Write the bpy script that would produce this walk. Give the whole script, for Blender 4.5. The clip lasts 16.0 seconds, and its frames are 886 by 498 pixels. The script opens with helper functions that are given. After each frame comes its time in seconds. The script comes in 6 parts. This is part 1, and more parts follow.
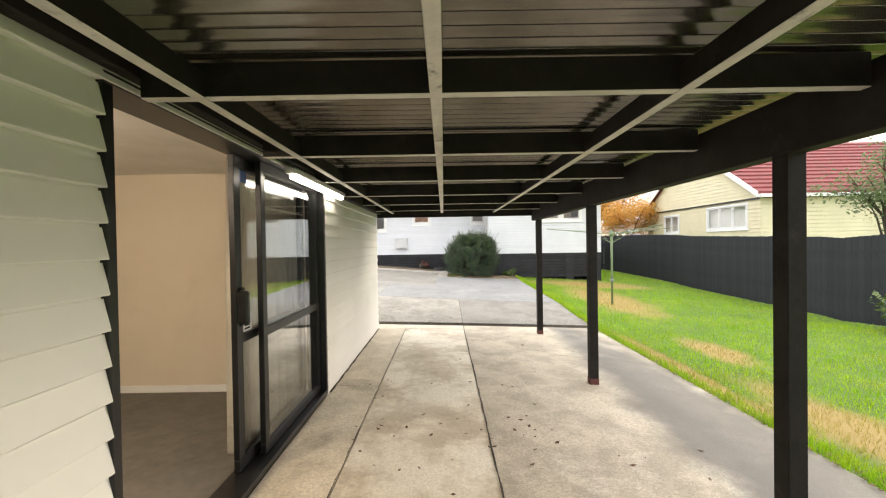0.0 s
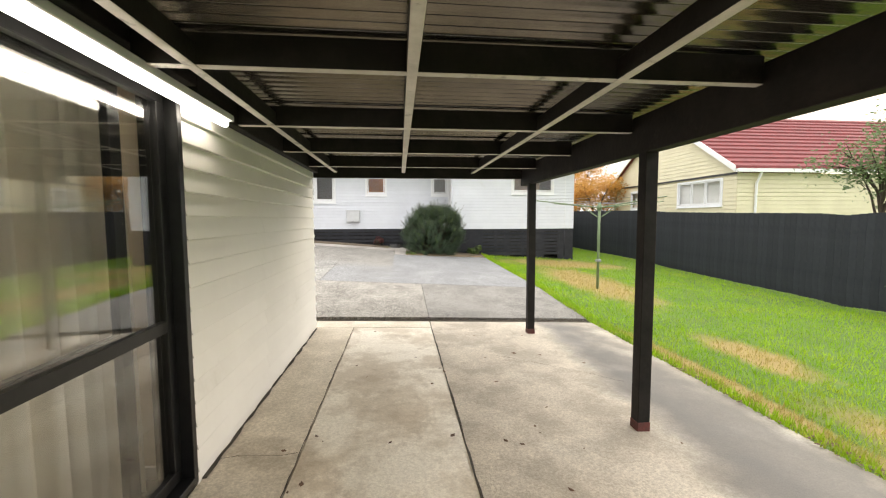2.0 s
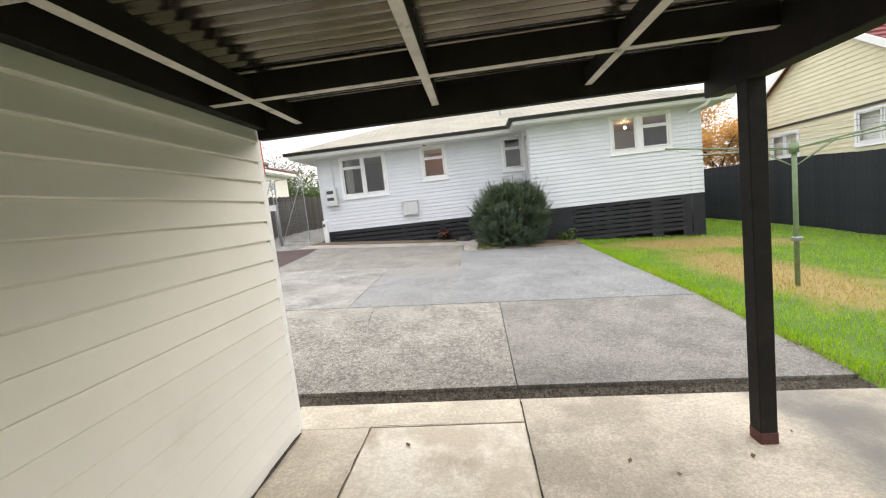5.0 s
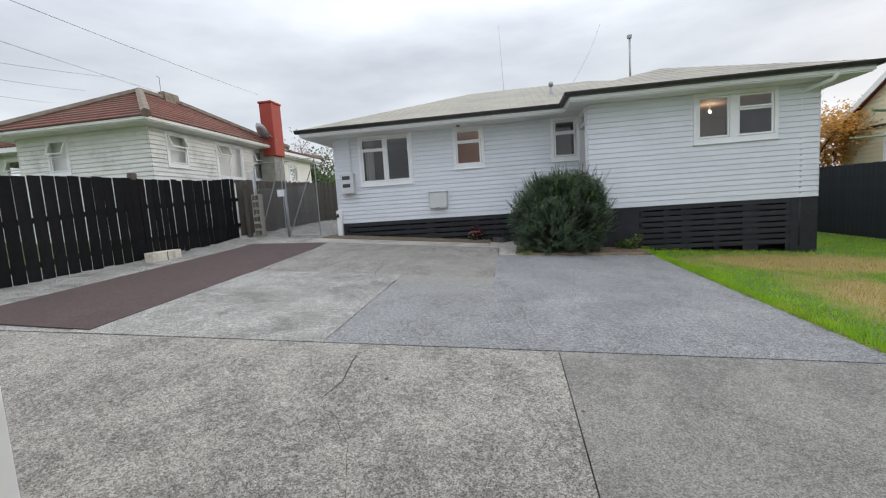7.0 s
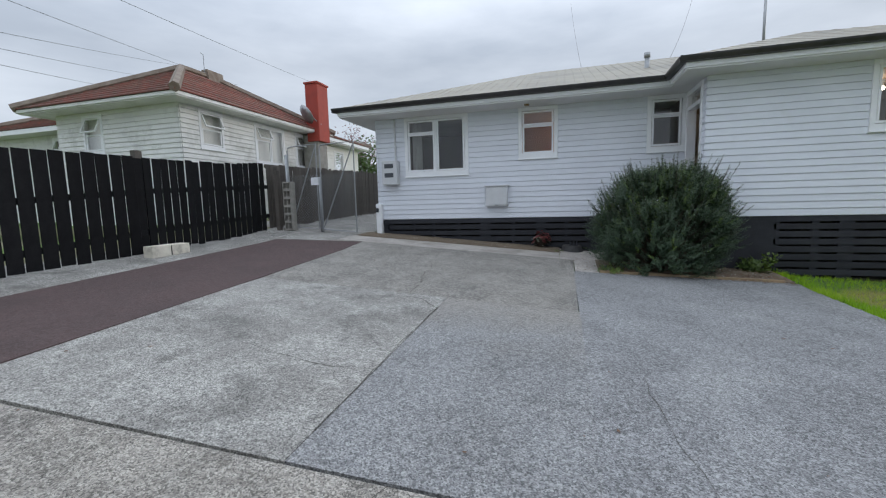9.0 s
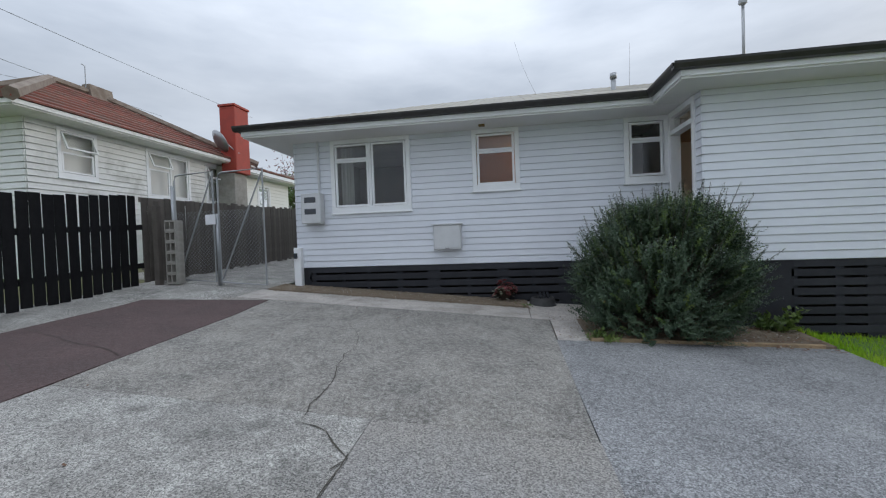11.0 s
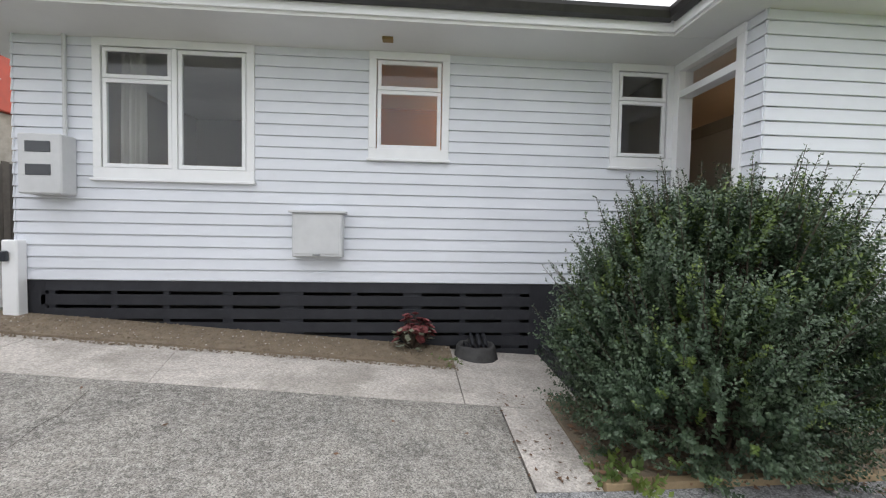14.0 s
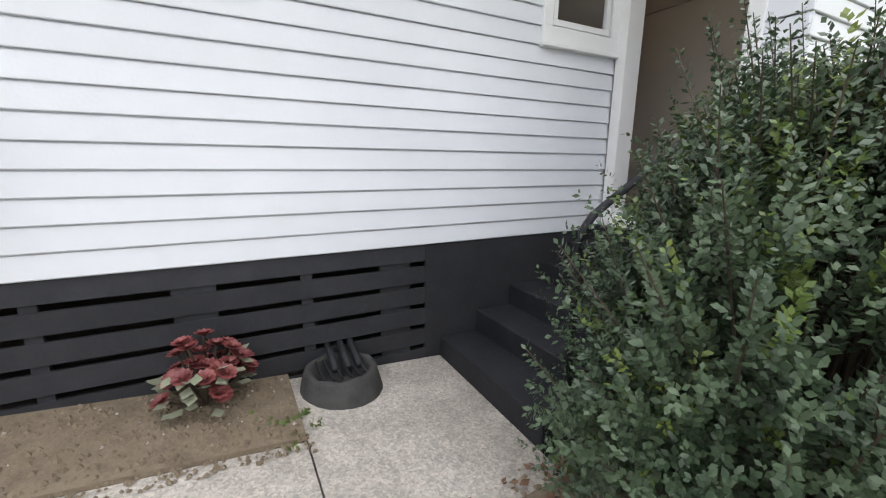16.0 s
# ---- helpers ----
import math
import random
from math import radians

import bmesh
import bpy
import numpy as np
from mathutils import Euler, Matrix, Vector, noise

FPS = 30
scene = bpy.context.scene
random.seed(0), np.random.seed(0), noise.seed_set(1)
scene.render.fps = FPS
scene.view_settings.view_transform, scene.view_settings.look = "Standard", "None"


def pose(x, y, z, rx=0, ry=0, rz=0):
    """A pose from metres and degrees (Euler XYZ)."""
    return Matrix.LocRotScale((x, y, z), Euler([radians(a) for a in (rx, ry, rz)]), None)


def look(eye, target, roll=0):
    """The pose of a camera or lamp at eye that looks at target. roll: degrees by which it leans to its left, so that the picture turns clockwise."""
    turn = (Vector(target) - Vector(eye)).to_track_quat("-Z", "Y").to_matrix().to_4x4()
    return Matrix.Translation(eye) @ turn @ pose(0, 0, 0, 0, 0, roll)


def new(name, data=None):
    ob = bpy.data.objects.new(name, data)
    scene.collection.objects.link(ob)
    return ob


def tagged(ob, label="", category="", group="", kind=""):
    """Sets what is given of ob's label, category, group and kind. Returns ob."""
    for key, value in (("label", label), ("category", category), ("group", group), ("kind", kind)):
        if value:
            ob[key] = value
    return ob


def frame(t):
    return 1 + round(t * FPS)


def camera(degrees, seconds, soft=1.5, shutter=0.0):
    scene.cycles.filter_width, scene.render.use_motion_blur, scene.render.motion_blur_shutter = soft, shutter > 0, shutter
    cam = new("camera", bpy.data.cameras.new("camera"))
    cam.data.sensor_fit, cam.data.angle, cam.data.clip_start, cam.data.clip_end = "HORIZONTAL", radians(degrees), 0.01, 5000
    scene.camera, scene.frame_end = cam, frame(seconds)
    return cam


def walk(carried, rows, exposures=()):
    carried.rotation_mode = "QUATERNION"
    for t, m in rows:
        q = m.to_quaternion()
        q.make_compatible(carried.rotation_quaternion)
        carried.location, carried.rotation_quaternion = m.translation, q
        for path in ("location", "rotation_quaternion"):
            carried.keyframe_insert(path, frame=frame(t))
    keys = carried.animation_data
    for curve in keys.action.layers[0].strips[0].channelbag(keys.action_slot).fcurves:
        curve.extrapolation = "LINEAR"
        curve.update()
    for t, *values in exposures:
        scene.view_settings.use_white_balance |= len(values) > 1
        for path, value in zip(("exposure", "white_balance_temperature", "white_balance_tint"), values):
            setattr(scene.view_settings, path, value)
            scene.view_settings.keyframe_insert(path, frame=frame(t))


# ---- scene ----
cam = camera(94.5, 16.0, soft=1.2)
METRES, EYE, TILT, LEAN, TURN = 15.7, 1.67, 0.0, 0.0, 0.1
ROWS = [
    (0.0, 0.0, 0.0, 0.0, -0.01, -0.69, 0.92),
    (0.5, -0.003, 0.0275, -0.0009, -2.78, -3.58, 3.84),
    (1.0, -0.0021, 0.0594, -0.0024, 2.63, -2.38, 2.04),
    (1.5, -0.0085, 0.0909, -0.0015, 3.58, -4.4, 2.07),
    (2.0, -0.0052, 0.1226, -0.0036, -6.19, -4.21, 0.21),
    (2.5, -0.0015, 0.1568, -0.0023, 0.76, -2.83, 0.57),
    (3.0, 0.0009, 0.1866, -0.003, -6.54, -7.02, -0.46),
    (3.5, 0.011, 0.2178, -0.0029, -1.45, -6.07, 3.0),
    (6.0, 0.0096, 0.3657, -0.0078, 6.64, -5.61, 4.84),
    (6.5, 0.0025, 0.3968, -0.0086, 8.37, -6.53, 2.19),
    (7.0, 0.0012, 0.4285, -0.0096, 8.91, -5.83, 3.76),
    (7.5, -0.0041, 0.4565, -0.006, 16.83, -2.11, 2.49),
    (8.0, -0.0117, 0.4842, -0.0049, 14.33, -4.4, 4.77),
    (8.5, -0.0147, 0.5166, -0.0055, 16.24, -4.18, 3.82),
    (9.0, -0.0276, 0.5452, -0.007, 16.05, -6.18, 1.48),
    (9.5, -0.0361, 0.5715, -0.0047, 13.2, -3.21, 2.11),
    (10.0, -0.0441, 0.6031, -0.0023, 11.74, -1.07, 2.19),
    (12.5, -0.0522, 0.7614, 0.0008, 5.4, -1.83, 2.35),
    (13.0, -0.054, 0.7923, 0.0034, 5.19, -2.92, 2.29),
    (13.5, -0.0516, 0.8252, 0.0049, 2.48, -1.37, 0.62),
    (14.0, -0.0559, 0.8571, 0.0054, -4.33, -2.19, -1.05),
    (14.5, -0.0539, 0.8878, 0.0064, -12.9, 0.45, -0.12),
    (15.0, -0.0563, 0.9206, 0.0072, -19.2, -4.06, -2.46),
    (15.5, -0.0504, 0.9516, 0.0061, -32.4, -15.4, 1.1),
    (16.0, -0.0447, 0.9845, 0.0046, -28.18, -12.22, -0.68),
]
EXPOSURES = [(0.0, 1.2, 7300, 12), (3.5, 0.9, 7200, 12), (5.8, 0.62, 6800, 12), (7.0, 0.1, 6400, 11), (8.0, -0.14, 6100, 10), (9.2, -0.12, 6000, 10), (10.0, -0.25, 6000, 10), (12.5, 0.16, 6250, 10), (13.0, 0.36, 6650, 11.5), (13.5, 0.52, 6700, 12), (14.5, 0.75, 6800, 12), (15.2, 0.93, 6900, 12), (16.0, 1.08, 6900, 12)]
walk(cam, [(t, pose(0, 0, EYE, TILT, LEAN, TURN) @ pose(METRES * x, METRES * y - (0.24 if t < 5 else 0), METRES * z, 90 + pitch, roll, yaw)) for t, x, y, z, yaw, pitch, roll in ROWS], EXPOSURES)

# ---- world and sun ----
world = bpy.data.worlds.new("World")
scene.world = world
world.use_nodes = True
wn, wl = world.node_tree.nodes, world.node_tree.links
wn.clear()
w_out = wn.new("ShaderNodeOutputWorld")
w_bg = wn.new("ShaderNodeBackground")
w_sky = wn.new("ShaderNodeTexSky")
w_sky.sky_type = "NISHITA"
w_sky.sun_disc = False
SUN_ELEV, SUN_ROT = radians(13), radians(62)
w_sky.sun_elevation, w_sky.sun_rotation = SUN_ELEV, SUN_ROT
w_sky.air_density, w_sky.dust_density = 1.2, 2.0
w_tc = wn.new("ShaderNodeTexCoord")
w_map = wn.new("ShaderNodeMapping")
w_map.inputs["Scale"].default_value = (1.0, 1.0, 3.4)
w_n = wn.new("ShaderNodeTexNoise")
w_n.inputs["Scale"].default_value = 1.9
w_n.inputs["Detail"].default_value = 7
w_n.inputs["Roughness"].default_value = 0.52
w_r = wn.new("ShaderNodeValToRGB")
w_r.color_ramp.elements[0].position = 0.36
w_r.color_ramp.elements[0].color = (6.3, 6.7, 7.3, 1)
w_r.color_ramp.elements[1].position = 0.66
w_r.color_ramp.elements[1].color = (9.5, 9.8, 10.2, 1)
w_mix = wn.new("ShaderNodeMixRGB")
w_mix.inputs["Fac"].default_value = 0.86
wl.new(w_tc.outputs["Generated"], w_map.inputs["Vector"])
wl.new(w_map.outputs["Vector"], w_n.inputs["Vector"])
wl.new(w_n.outputs["Fac"], w_r.inputs["Fac"])
wl.new(w_sky.outputs["Color"], w_mix.inputs["Color1"])
wl.new(w_r.outputs["Color"], w_mix.inputs["Color2"])
# an overcast sky is brighter overhead than at the horizon
w_sep = wn.new("ShaderNodeSeparateXYZ")
w_up = wn.new("ShaderNodeMapRange")
w_up.inputs["From Min"].default_value, w_up.inputs["From Max"].default_value = 0.3, 1.0
w_up.inputs["To Min"].default_value, w_up.inputs["To Max"].default_value = 0.98, 2.45
w_mul = wn.new("ShaderNodeVectorMath")
w_mul.operation = "SCALE"
wl.new(w_tc.outputs["Generated"], w_sep.inputs[0])
wl.new(w_sep.outputs["Z"], w_up.inputs["Value"])
wl.new(w_mix.outputs["Color"], w_mul.inputs[0])
wl.new(w_up.outputs["Result"], w_mul.inputs["Scale"])
wl.new(w_mul.outputs["Vector"], w_bg.inputs["Color"])
w_bg.inputs["Strength"].default_value = 0.10
wl.new(w_bg.outputs["Background"], w_out.inputs["Surface"])

sun = new("sun", bpy.data.lights.new("sun", "SUN"))
sun.data.energy, sun.data.angle, sun.data.color = 0.7, radians(20), (1.0, 0.93, 0.84)
sun.matrix_world = look((40 * math.sin(SUN_ROT), 40 * math.cos(SUN_ROT), 40 * math.tan(SUN_ELEV)), (0, 0, 0))


# ---- materials ----
def material(name, a, b=None, rough=0.6, scale=3.0, bump=0.0, bump_scale=40.0, metal=0.0, piece=0.0, speck=None, speck_scale=120.0,
             speck_amount=0.3, stretch=(1, 1, 1), low=0.38, high=0.64, spec=0.5, stain=None, stain_scale=0.7, stain_low=0.52, stain_high=0.7, back=0.0, grain=0.0, grain_scale=85.0, fade=None, band=None):
    """Two colours mixed by a coarse noise, a fine speckle, an optional third stain, fine relief, and a shift from piece to piece."""
    m = bpy.data.materials.new(name)
    m.use_nodes = True
    n, l = m.node_tree.nodes, m.node_tree.links
    p = n["Principled BSDF"]
    p.inputs["Roughness"].default_value, p.inputs["Metallic"].default_value = rough, metal
    p.inputs["Specular IOR Level"].default_value = spec
    tc = n.new("ShaderNodeTexCoord")
    mp = n.new("ShaderNodeMapping")
    mp.inputs["Scale"].default_value = stretch
    l.new(tc.outputs["Object"], mp.inputs["Vector"])

    def noise_ramp(s, lo, hi, detail=5, rough_=0.68):
        t = n.new("ShaderNodeTexNoise")
        t.inputs["Scale"].default_value, t.inputs["Detail"].default_value, t.inputs["Roughness"].default_value = s, detail, rough_
        r = n.new("ShaderNodeMapRange")
        r.inputs["From Min"].default_value, r.inputs["From Max"].default_value = lo, hi
        l.new(mp.outputs["Vector"], t.inputs["Vector"])
        l.new(t.outputs["Fac"], r.inputs["Value"])
        return r.outputs["Result"]

    def mix(fac, c1, c2, blend="MIX"):
        x = n.new("ShaderNodeMixRGB")
        x.blend_type = blend
        for key, v in (("Fac", fac), ("Color1", c1), ("Color2", c2)):
            if hasattr(v, "is_linked"):
                l.new(v, x.inputs[key])
            else:
                x.inputs[key].default_value = (*v, 1) if isinstance(v, tuple) else v
        return x.outputs["Color"]

    col = mix(noise_ramp(scale, low, high), a, b or tuple(c * 0.82 for c in a))
    if stain:
        col = mix(noise_ramp(stain_scale, stain_low, stain_high, 7), col, stain)
    if speck:
        f = noise_ramp(speck_scale, 0.42, 0.58, 4, 0.75)
        sm = n.new("ShaderNodeMath")
        sm.operation = "MULTIPLY"
        sm.inputs[1].default_value = speck_amount
        l.new(f, sm.inputs[0])
        col = mix(sm.outputs[0], col, speck)
    if fade:
        # a soft change along y from the first slab's weathering to another colour
        y0, y1, c_, shift = fade
        sx = n.new("ShaderNodeSeparateXYZ")
        l.new(tc.outputs["Object"], sx.inputs[0])
        wob = n.new("ShaderNodeMath")
        wob.operation = "MULTIPLY_ADD"
        wob.inputs[1].default_value = shift
        l.new(noise_ramp(1.1, 0.3, 0.7), wob.inputs[0])
        l.new(sx.outputs["Y"], wob.inputs[2])
        fr = n.new("ShaderNodeMapRange")
        fr.inputs["From Min"].default_value, fr.inputs["From Max"].default_value = y0, y1
        l.new(wob.outputs[0], fr.inputs["Value"])
        col = mix(fr.outputs["Result"], col, c_)
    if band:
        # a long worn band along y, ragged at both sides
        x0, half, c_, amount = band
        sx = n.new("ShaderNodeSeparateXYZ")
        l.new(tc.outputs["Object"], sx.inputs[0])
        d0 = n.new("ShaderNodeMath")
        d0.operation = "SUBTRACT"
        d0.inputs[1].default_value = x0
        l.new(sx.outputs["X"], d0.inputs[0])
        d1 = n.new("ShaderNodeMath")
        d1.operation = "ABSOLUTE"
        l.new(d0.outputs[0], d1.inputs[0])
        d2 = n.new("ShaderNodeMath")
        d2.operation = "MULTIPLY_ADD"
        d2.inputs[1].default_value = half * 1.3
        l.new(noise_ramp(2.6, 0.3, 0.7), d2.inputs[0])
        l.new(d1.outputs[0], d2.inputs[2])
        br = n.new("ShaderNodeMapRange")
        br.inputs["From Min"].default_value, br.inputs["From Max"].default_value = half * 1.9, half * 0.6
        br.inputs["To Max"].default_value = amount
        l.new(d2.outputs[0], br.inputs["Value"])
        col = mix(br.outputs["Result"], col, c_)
    if grain:
        # exposed stones, each of its own shade
        vo = n.new("ShaderNodeTexVoronoi")
        vo.inputs["Scale"].default_value = grain_scale
        l.new(mp.outputs["Vector"], vo.inputs["Vector"])
        sc = n.new("ShaderNodeSeparateColor")
        l.new(vo.outputs["Color"], sc.inputs[0])
        gr = n.new("ShaderNodeMapRange")
        gr.inputs["To Min"].default_value, gr.inputs["To Max"].default_value = 1 - grain, 1 + grain
        l.new(sc.outputs[0], gr.inputs["Value"])
        gv = n.new("ShaderNodeHueSaturation")
        l.new(gr.outputs["Result"], gv.inputs["Value"])
        l.new(col, gv.inputs["Color"])
        col = gv.outputs["Color"]
    if piece:
        oi = n.new("ShaderNodeObjectInfo")
        r = n.new("ShaderNodeMapRange")
        r.inputs["To Min"].default_value, r.inputs["To Max"].default_value = 1 - piece, 1 + piece
        l.new(oi.outputs["Random"], r.inputs["Value"])
        hv = n.new("ShaderNodeHueSaturation")
        l.new(r.outputs["Result"], hv.inputs["Value"])
        l.new(col, hv.inputs["Color"])
        col = hv.outputs["Color"]
    l.new(col, p.inputs["Base Color"])
    if bump:
        t = n.new("ShaderNodeTexNoise")
        t.inputs["Scale"].default_value, t.inputs["Detail"].default_value = bump_scale, 4
        l.new(mp.outputs["Vector"], t.inputs["Vector"])
        b_ = n.new("ShaderNodeBump")
        b_.inputs["Strength"].default_value, b_.inputs["Distance"].default_value = bump, 0.01
        l.new(t.outputs["Fac"], b_.inputs["Height"])
        l.new(b_.outputs["Normal"], p.inputs["Normal"])
    if back:
        p.inputs["Subsurface Weight"].default_value = 0.0
        p.inputs["Transmission Weight"].default_value = 0.0
        tr = n.new("ShaderNodeBsdfTranslucent")
        l.new(col, tr.inputs["Color"])
        ms = n.new("ShaderNodeMixShader")
        ms.inputs["Fac"].default_value = back
        l.new(p.outputs["BSDF"], ms.inputs[1])
        l.new(tr.outputs["BSDF"], ms.inputs[2])
        l.new(ms.outputs["Shader"], n["Material Output"].inputs["Surface"])
    return m


def glass_material(name, tint=(0.97, 0.98, 0.98), rough=0.0):
    m = bpy.data.materials.new(name)
    m.use_nodes = True
    n, l = m.node_tree.nodes, m.node_tree.links
    n.remove(n["Principled BSDF"])
    tr, gl, lw, mx = n.new("ShaderNodeBsdfTransparent"), n.new("ShaderNodeBsdfGlossy"), n.new("ShaderNodeLayerWeight"), n.new("ShaderNodeMixShader")
    pw, ml = n.new("ShaderNodeMath"), n.new("ShaderNodeMath")
    pw.operation, pw.inputs[1].default_value = "POWER", 2.8
    ml.operation, ml.inputs[1].default_value, ml.inputs[2].default_value = "MULTIPLY_ADD", 0.85, 0.045
    lw.inputs["Blend"].default_value = 0.5
    tr.inputs["Color"].default_value = (*tint, 1)
    gl.inputs["Roughness"].default_value = rough
    l.new(lw.outputs["Facing"], pw.inputs[0])
    l.new(pw.outputs[0], ml.inputs[0])
    l.new(ml.outputs[0], mx.inputs["Fac"])
    l.new(tr.outputs["BSDF"], mx.inputs[1])
    l.new(gl.outputs["BSDF"], mx.inputs[2])
    l.new(mx.outputs["Shader"], n["Material Output"].inputs["Surface"])
    return m


def emitter(name, colour, strength):
    m = bpy.data.materials.new(name)
    m.use_nodes = True
    p = m.node_tree.nodes["Principled BSDF"]
    p.inputs["Base Color"].default_value = (*colour, 1)
    p.inputs["Emission Color"].default_value = (*colour, 1)
    p.inputs["Emission Strength"].default_value = strength
    return m


WHITE = material("white_weatherboard_paint", (0.735, 0.76, 0.81), (0.69, 0.715, 0.765), 0.45, 1.2, 0.06, 60, piece=0.025, stain=(0.65, 0.665, 0.68), stain_scale=2.2, stain_low=0.6, stain_high=0.85)
NBWHITE = material("dull_white_weatherboard_paint", (0.799, 0.799, 0.777), (0.722, 0.722, 0.699), 0.5, 1.0, stain=(0.533, 0.533, 0.500), stain_scale=1.5)
CREAMW = material("cream_white_weatherboard_paint", (0.82, 0.815, 0.775), (0.78, 0.775, 0.735), 0.45, 1.2, 0.06, 60, piece=0.02, stain=(0.58, 0.56, 0.49), stain_scale=1.4, stain_low=0.6, stain_high=0.9)
TRIM = material("white_trim_gloss_paint", (0.86, 0.87, 0.88), (0.82, 0.83, 0.84), 0.3, 3, 0.04, 50)
SOFFIT = material("white_soffit_board", (0.74, 0.74, 0.73), (0.70, 0.70, 0.69), 0.6, 1.0)
PLINTH = material("charcoal_plinth_paint", (0.030, 0.031, 0.036), (0.040, 0.041, 0.047), 0.7, 4, 0.25, 50, piece=0.12, spec=0.2, stain=(0.067, 0.067, 0.069), stain_scale=3, stain_low=0.62, stain_high=0.9)
STEPM = material("black_painted_concrete", (0.018, 0.019, 0.023), (0.028, 0.029, 0.034), 0.6, spec=0.25, scale=4, bump=0.3, bump_scale=70, stain=(0.07, 0.07, 0.07), stain_scale=5, stain_low=0.62, stain_high=0.9)
GUTTER = material("dark_brown_gutter_metal", (0.025, 0.023, 0.024), (0.04, 0.037, 0.037), 0.35, 6)
ROOFM = material("pale_painted_roof_iron", (0.33, 0.30, 0.235), (0.26, 0.235, 0.185), 0.55, 1.3, stain=(0.20, 0.19, 0.16), stain_scale=0.8)
TILE = material("red_pressed_roof_tile", (0.23, 0.06, 0.038), (0.13, 0.05, 0.036), 0.8, 3.0, 0.8, 14, speck=(0.10, 0.06, 0.045), speck_scale=9, speck_amount=0.55, stain=(0.15, 0.10, 0.07), stain_scale=1.6, stain_low=0.48, stain_high=0.72, piece=0.14)
TILE2 = material("bright_red_roof_tile", (0.22, 0.04, 0.042), (0.17, 0.035, 0.037), 0.7, 2.0, 0.3, 30)
RIDGE = material("weathered_ridge_mortar", (0.25, 0.21, 0.17), (0.17, 0.13, 0.1), 0.85, 5, 0.4)
BRICKRED = material("red_painted_chimney", (0.36, 0.045, 0.025), (0.29, 0.04, 0.025), 0.6, 3, 0.2)
YELLOW = material("pale_yellow_weatherboard", (0.76, 0.70, 0.50), (0.70, 0.64, 0.45), 0.5, 1.5)
GLASS = glass_material("window_glass")
DARKIN = material("dim_room_wall", (0.42, 0.38, 0.33), (0.36, 0.33, 0.29), 0.8, 1.0)
ORANGEIN = material("warm_room_wall", (0.55, 0.32, 0.18), (0.5, 0.28, 0.15), 0.8, 1.0)
BLACKAL = material("black_aluminium", (0.012, 0.012, 0.013), (0.02, 0.02, 0.021), 0.35, 8, metal=0.3)
TIMBER = material("dark_stained_timber", (0.013, 0.0115, 0.0105), (0.022, 0.019, 0.017), 0.65, 6, 0.25, 30, spec=0.2, stain=(0.05, 0.044, 0.037), stain_scale=4, stain_low=0.6, stain_high=0.85)
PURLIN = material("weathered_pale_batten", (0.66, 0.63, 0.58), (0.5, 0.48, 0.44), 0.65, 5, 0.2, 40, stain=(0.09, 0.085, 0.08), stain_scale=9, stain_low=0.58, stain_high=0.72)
SHEET = material("dull_corrugated_sheet", (0.257, 0.238, 0.207), (0.172, 0.158, 0.139), 0.20, 1.5, metal=0.85, stain=(0.125, 0.117, 0.055), stain_scale=0.9, stain_low=0.52, stain_high=0.8)
CONC_A = material("worn_carport_concrete", (0.80, 0.72, 0.585), (0.60, 0.53, 0.415), 0.75, 1.7, 0.2, 90, low=0.40, high=0.62, speck=(0.36, 0.30, 0.23), speck_scale=45, speck_amount=0.4, stain=(0.42, 0.36, 0.27), stain_scale=1.3, stain_low=0.56, stain_high=0.68, grain=0.08, grain_scale=110)
CONC_M = material("pale_middle_concrete", (0.86, 0.80, 0.68), (0.62, 0.54, 0.42), 0.7, 1.3, 0.2, 90, low=0.44, high=0.56, speck=(0.46, 0.39, 0.30), speck_scale=45, speck_amount=0.3, stain=(0.47, 0.39, 0.285), stain_scale=1.4, stain_low=0.53, stain_high=0.64, grain=0.07, grain_scale=110)
CONC_D = material("dark_exposed_concrete", (0.234, 0.221, 0.198), (0.153, 0.144, 0.129), 0.85, 1.7, 0.6, 110, low=0.42, high=0.60, speck=(0.324, 0.306, 0.279), speck_scale=26, speck_amount=0.4, stain=(0.117, 0.111, 0.099), stain_scale=1.0, stain_low=0.54, stain_high=0.70, grain=0.46, grain_scale=150)
CONC_L = material("mottled_aggregate_concrete", (0.294, 0.271, 0.236), (0.179, 0.166, 0.144), 0.85, 2.2, 0.9, 90, low=0.41, high=0.58, speck=(0.460, 0.432, 0.386), speck_scale=24, speck_amount=0.46, stain=(0.147, 0.136, 0.120), stain_scale=1.2, stain_low=0.53, stain_high=0.68, grain=0.6, grain_scale=135)
CONC_P = material("bleached_concrete", (0.396, 0.384, 0.354), (0.279, 0.267, 0.245), 0.85, 2.2, 0.7, 90, low=0.40, high=0.57, speck=(0.162, 0.155, 0.141), speck_scale=26, speck_amount=0.5, stain=(0.171, 0.165, 0.151), stain_scale=1.9, stain_low=0.53, stain_high=0.66, grain=0.62, grain_scale=140)
CONC_B = material("blue_grey_driveway", (0.211, 0.212, 0.214), (0.151, 0.151, 0.152), 0.8, 1.3, 0.8, 90, low=0.40, high=0.62, speck=(0.378, 0.378, 0.378), speck_scale=30, speck_amount=0.42, stain=(0.261, 0.261, 0.257), stain_scale=0.9, stain_low=0.52, stain_high=0.70, grain=0.6, grain_scale=135)
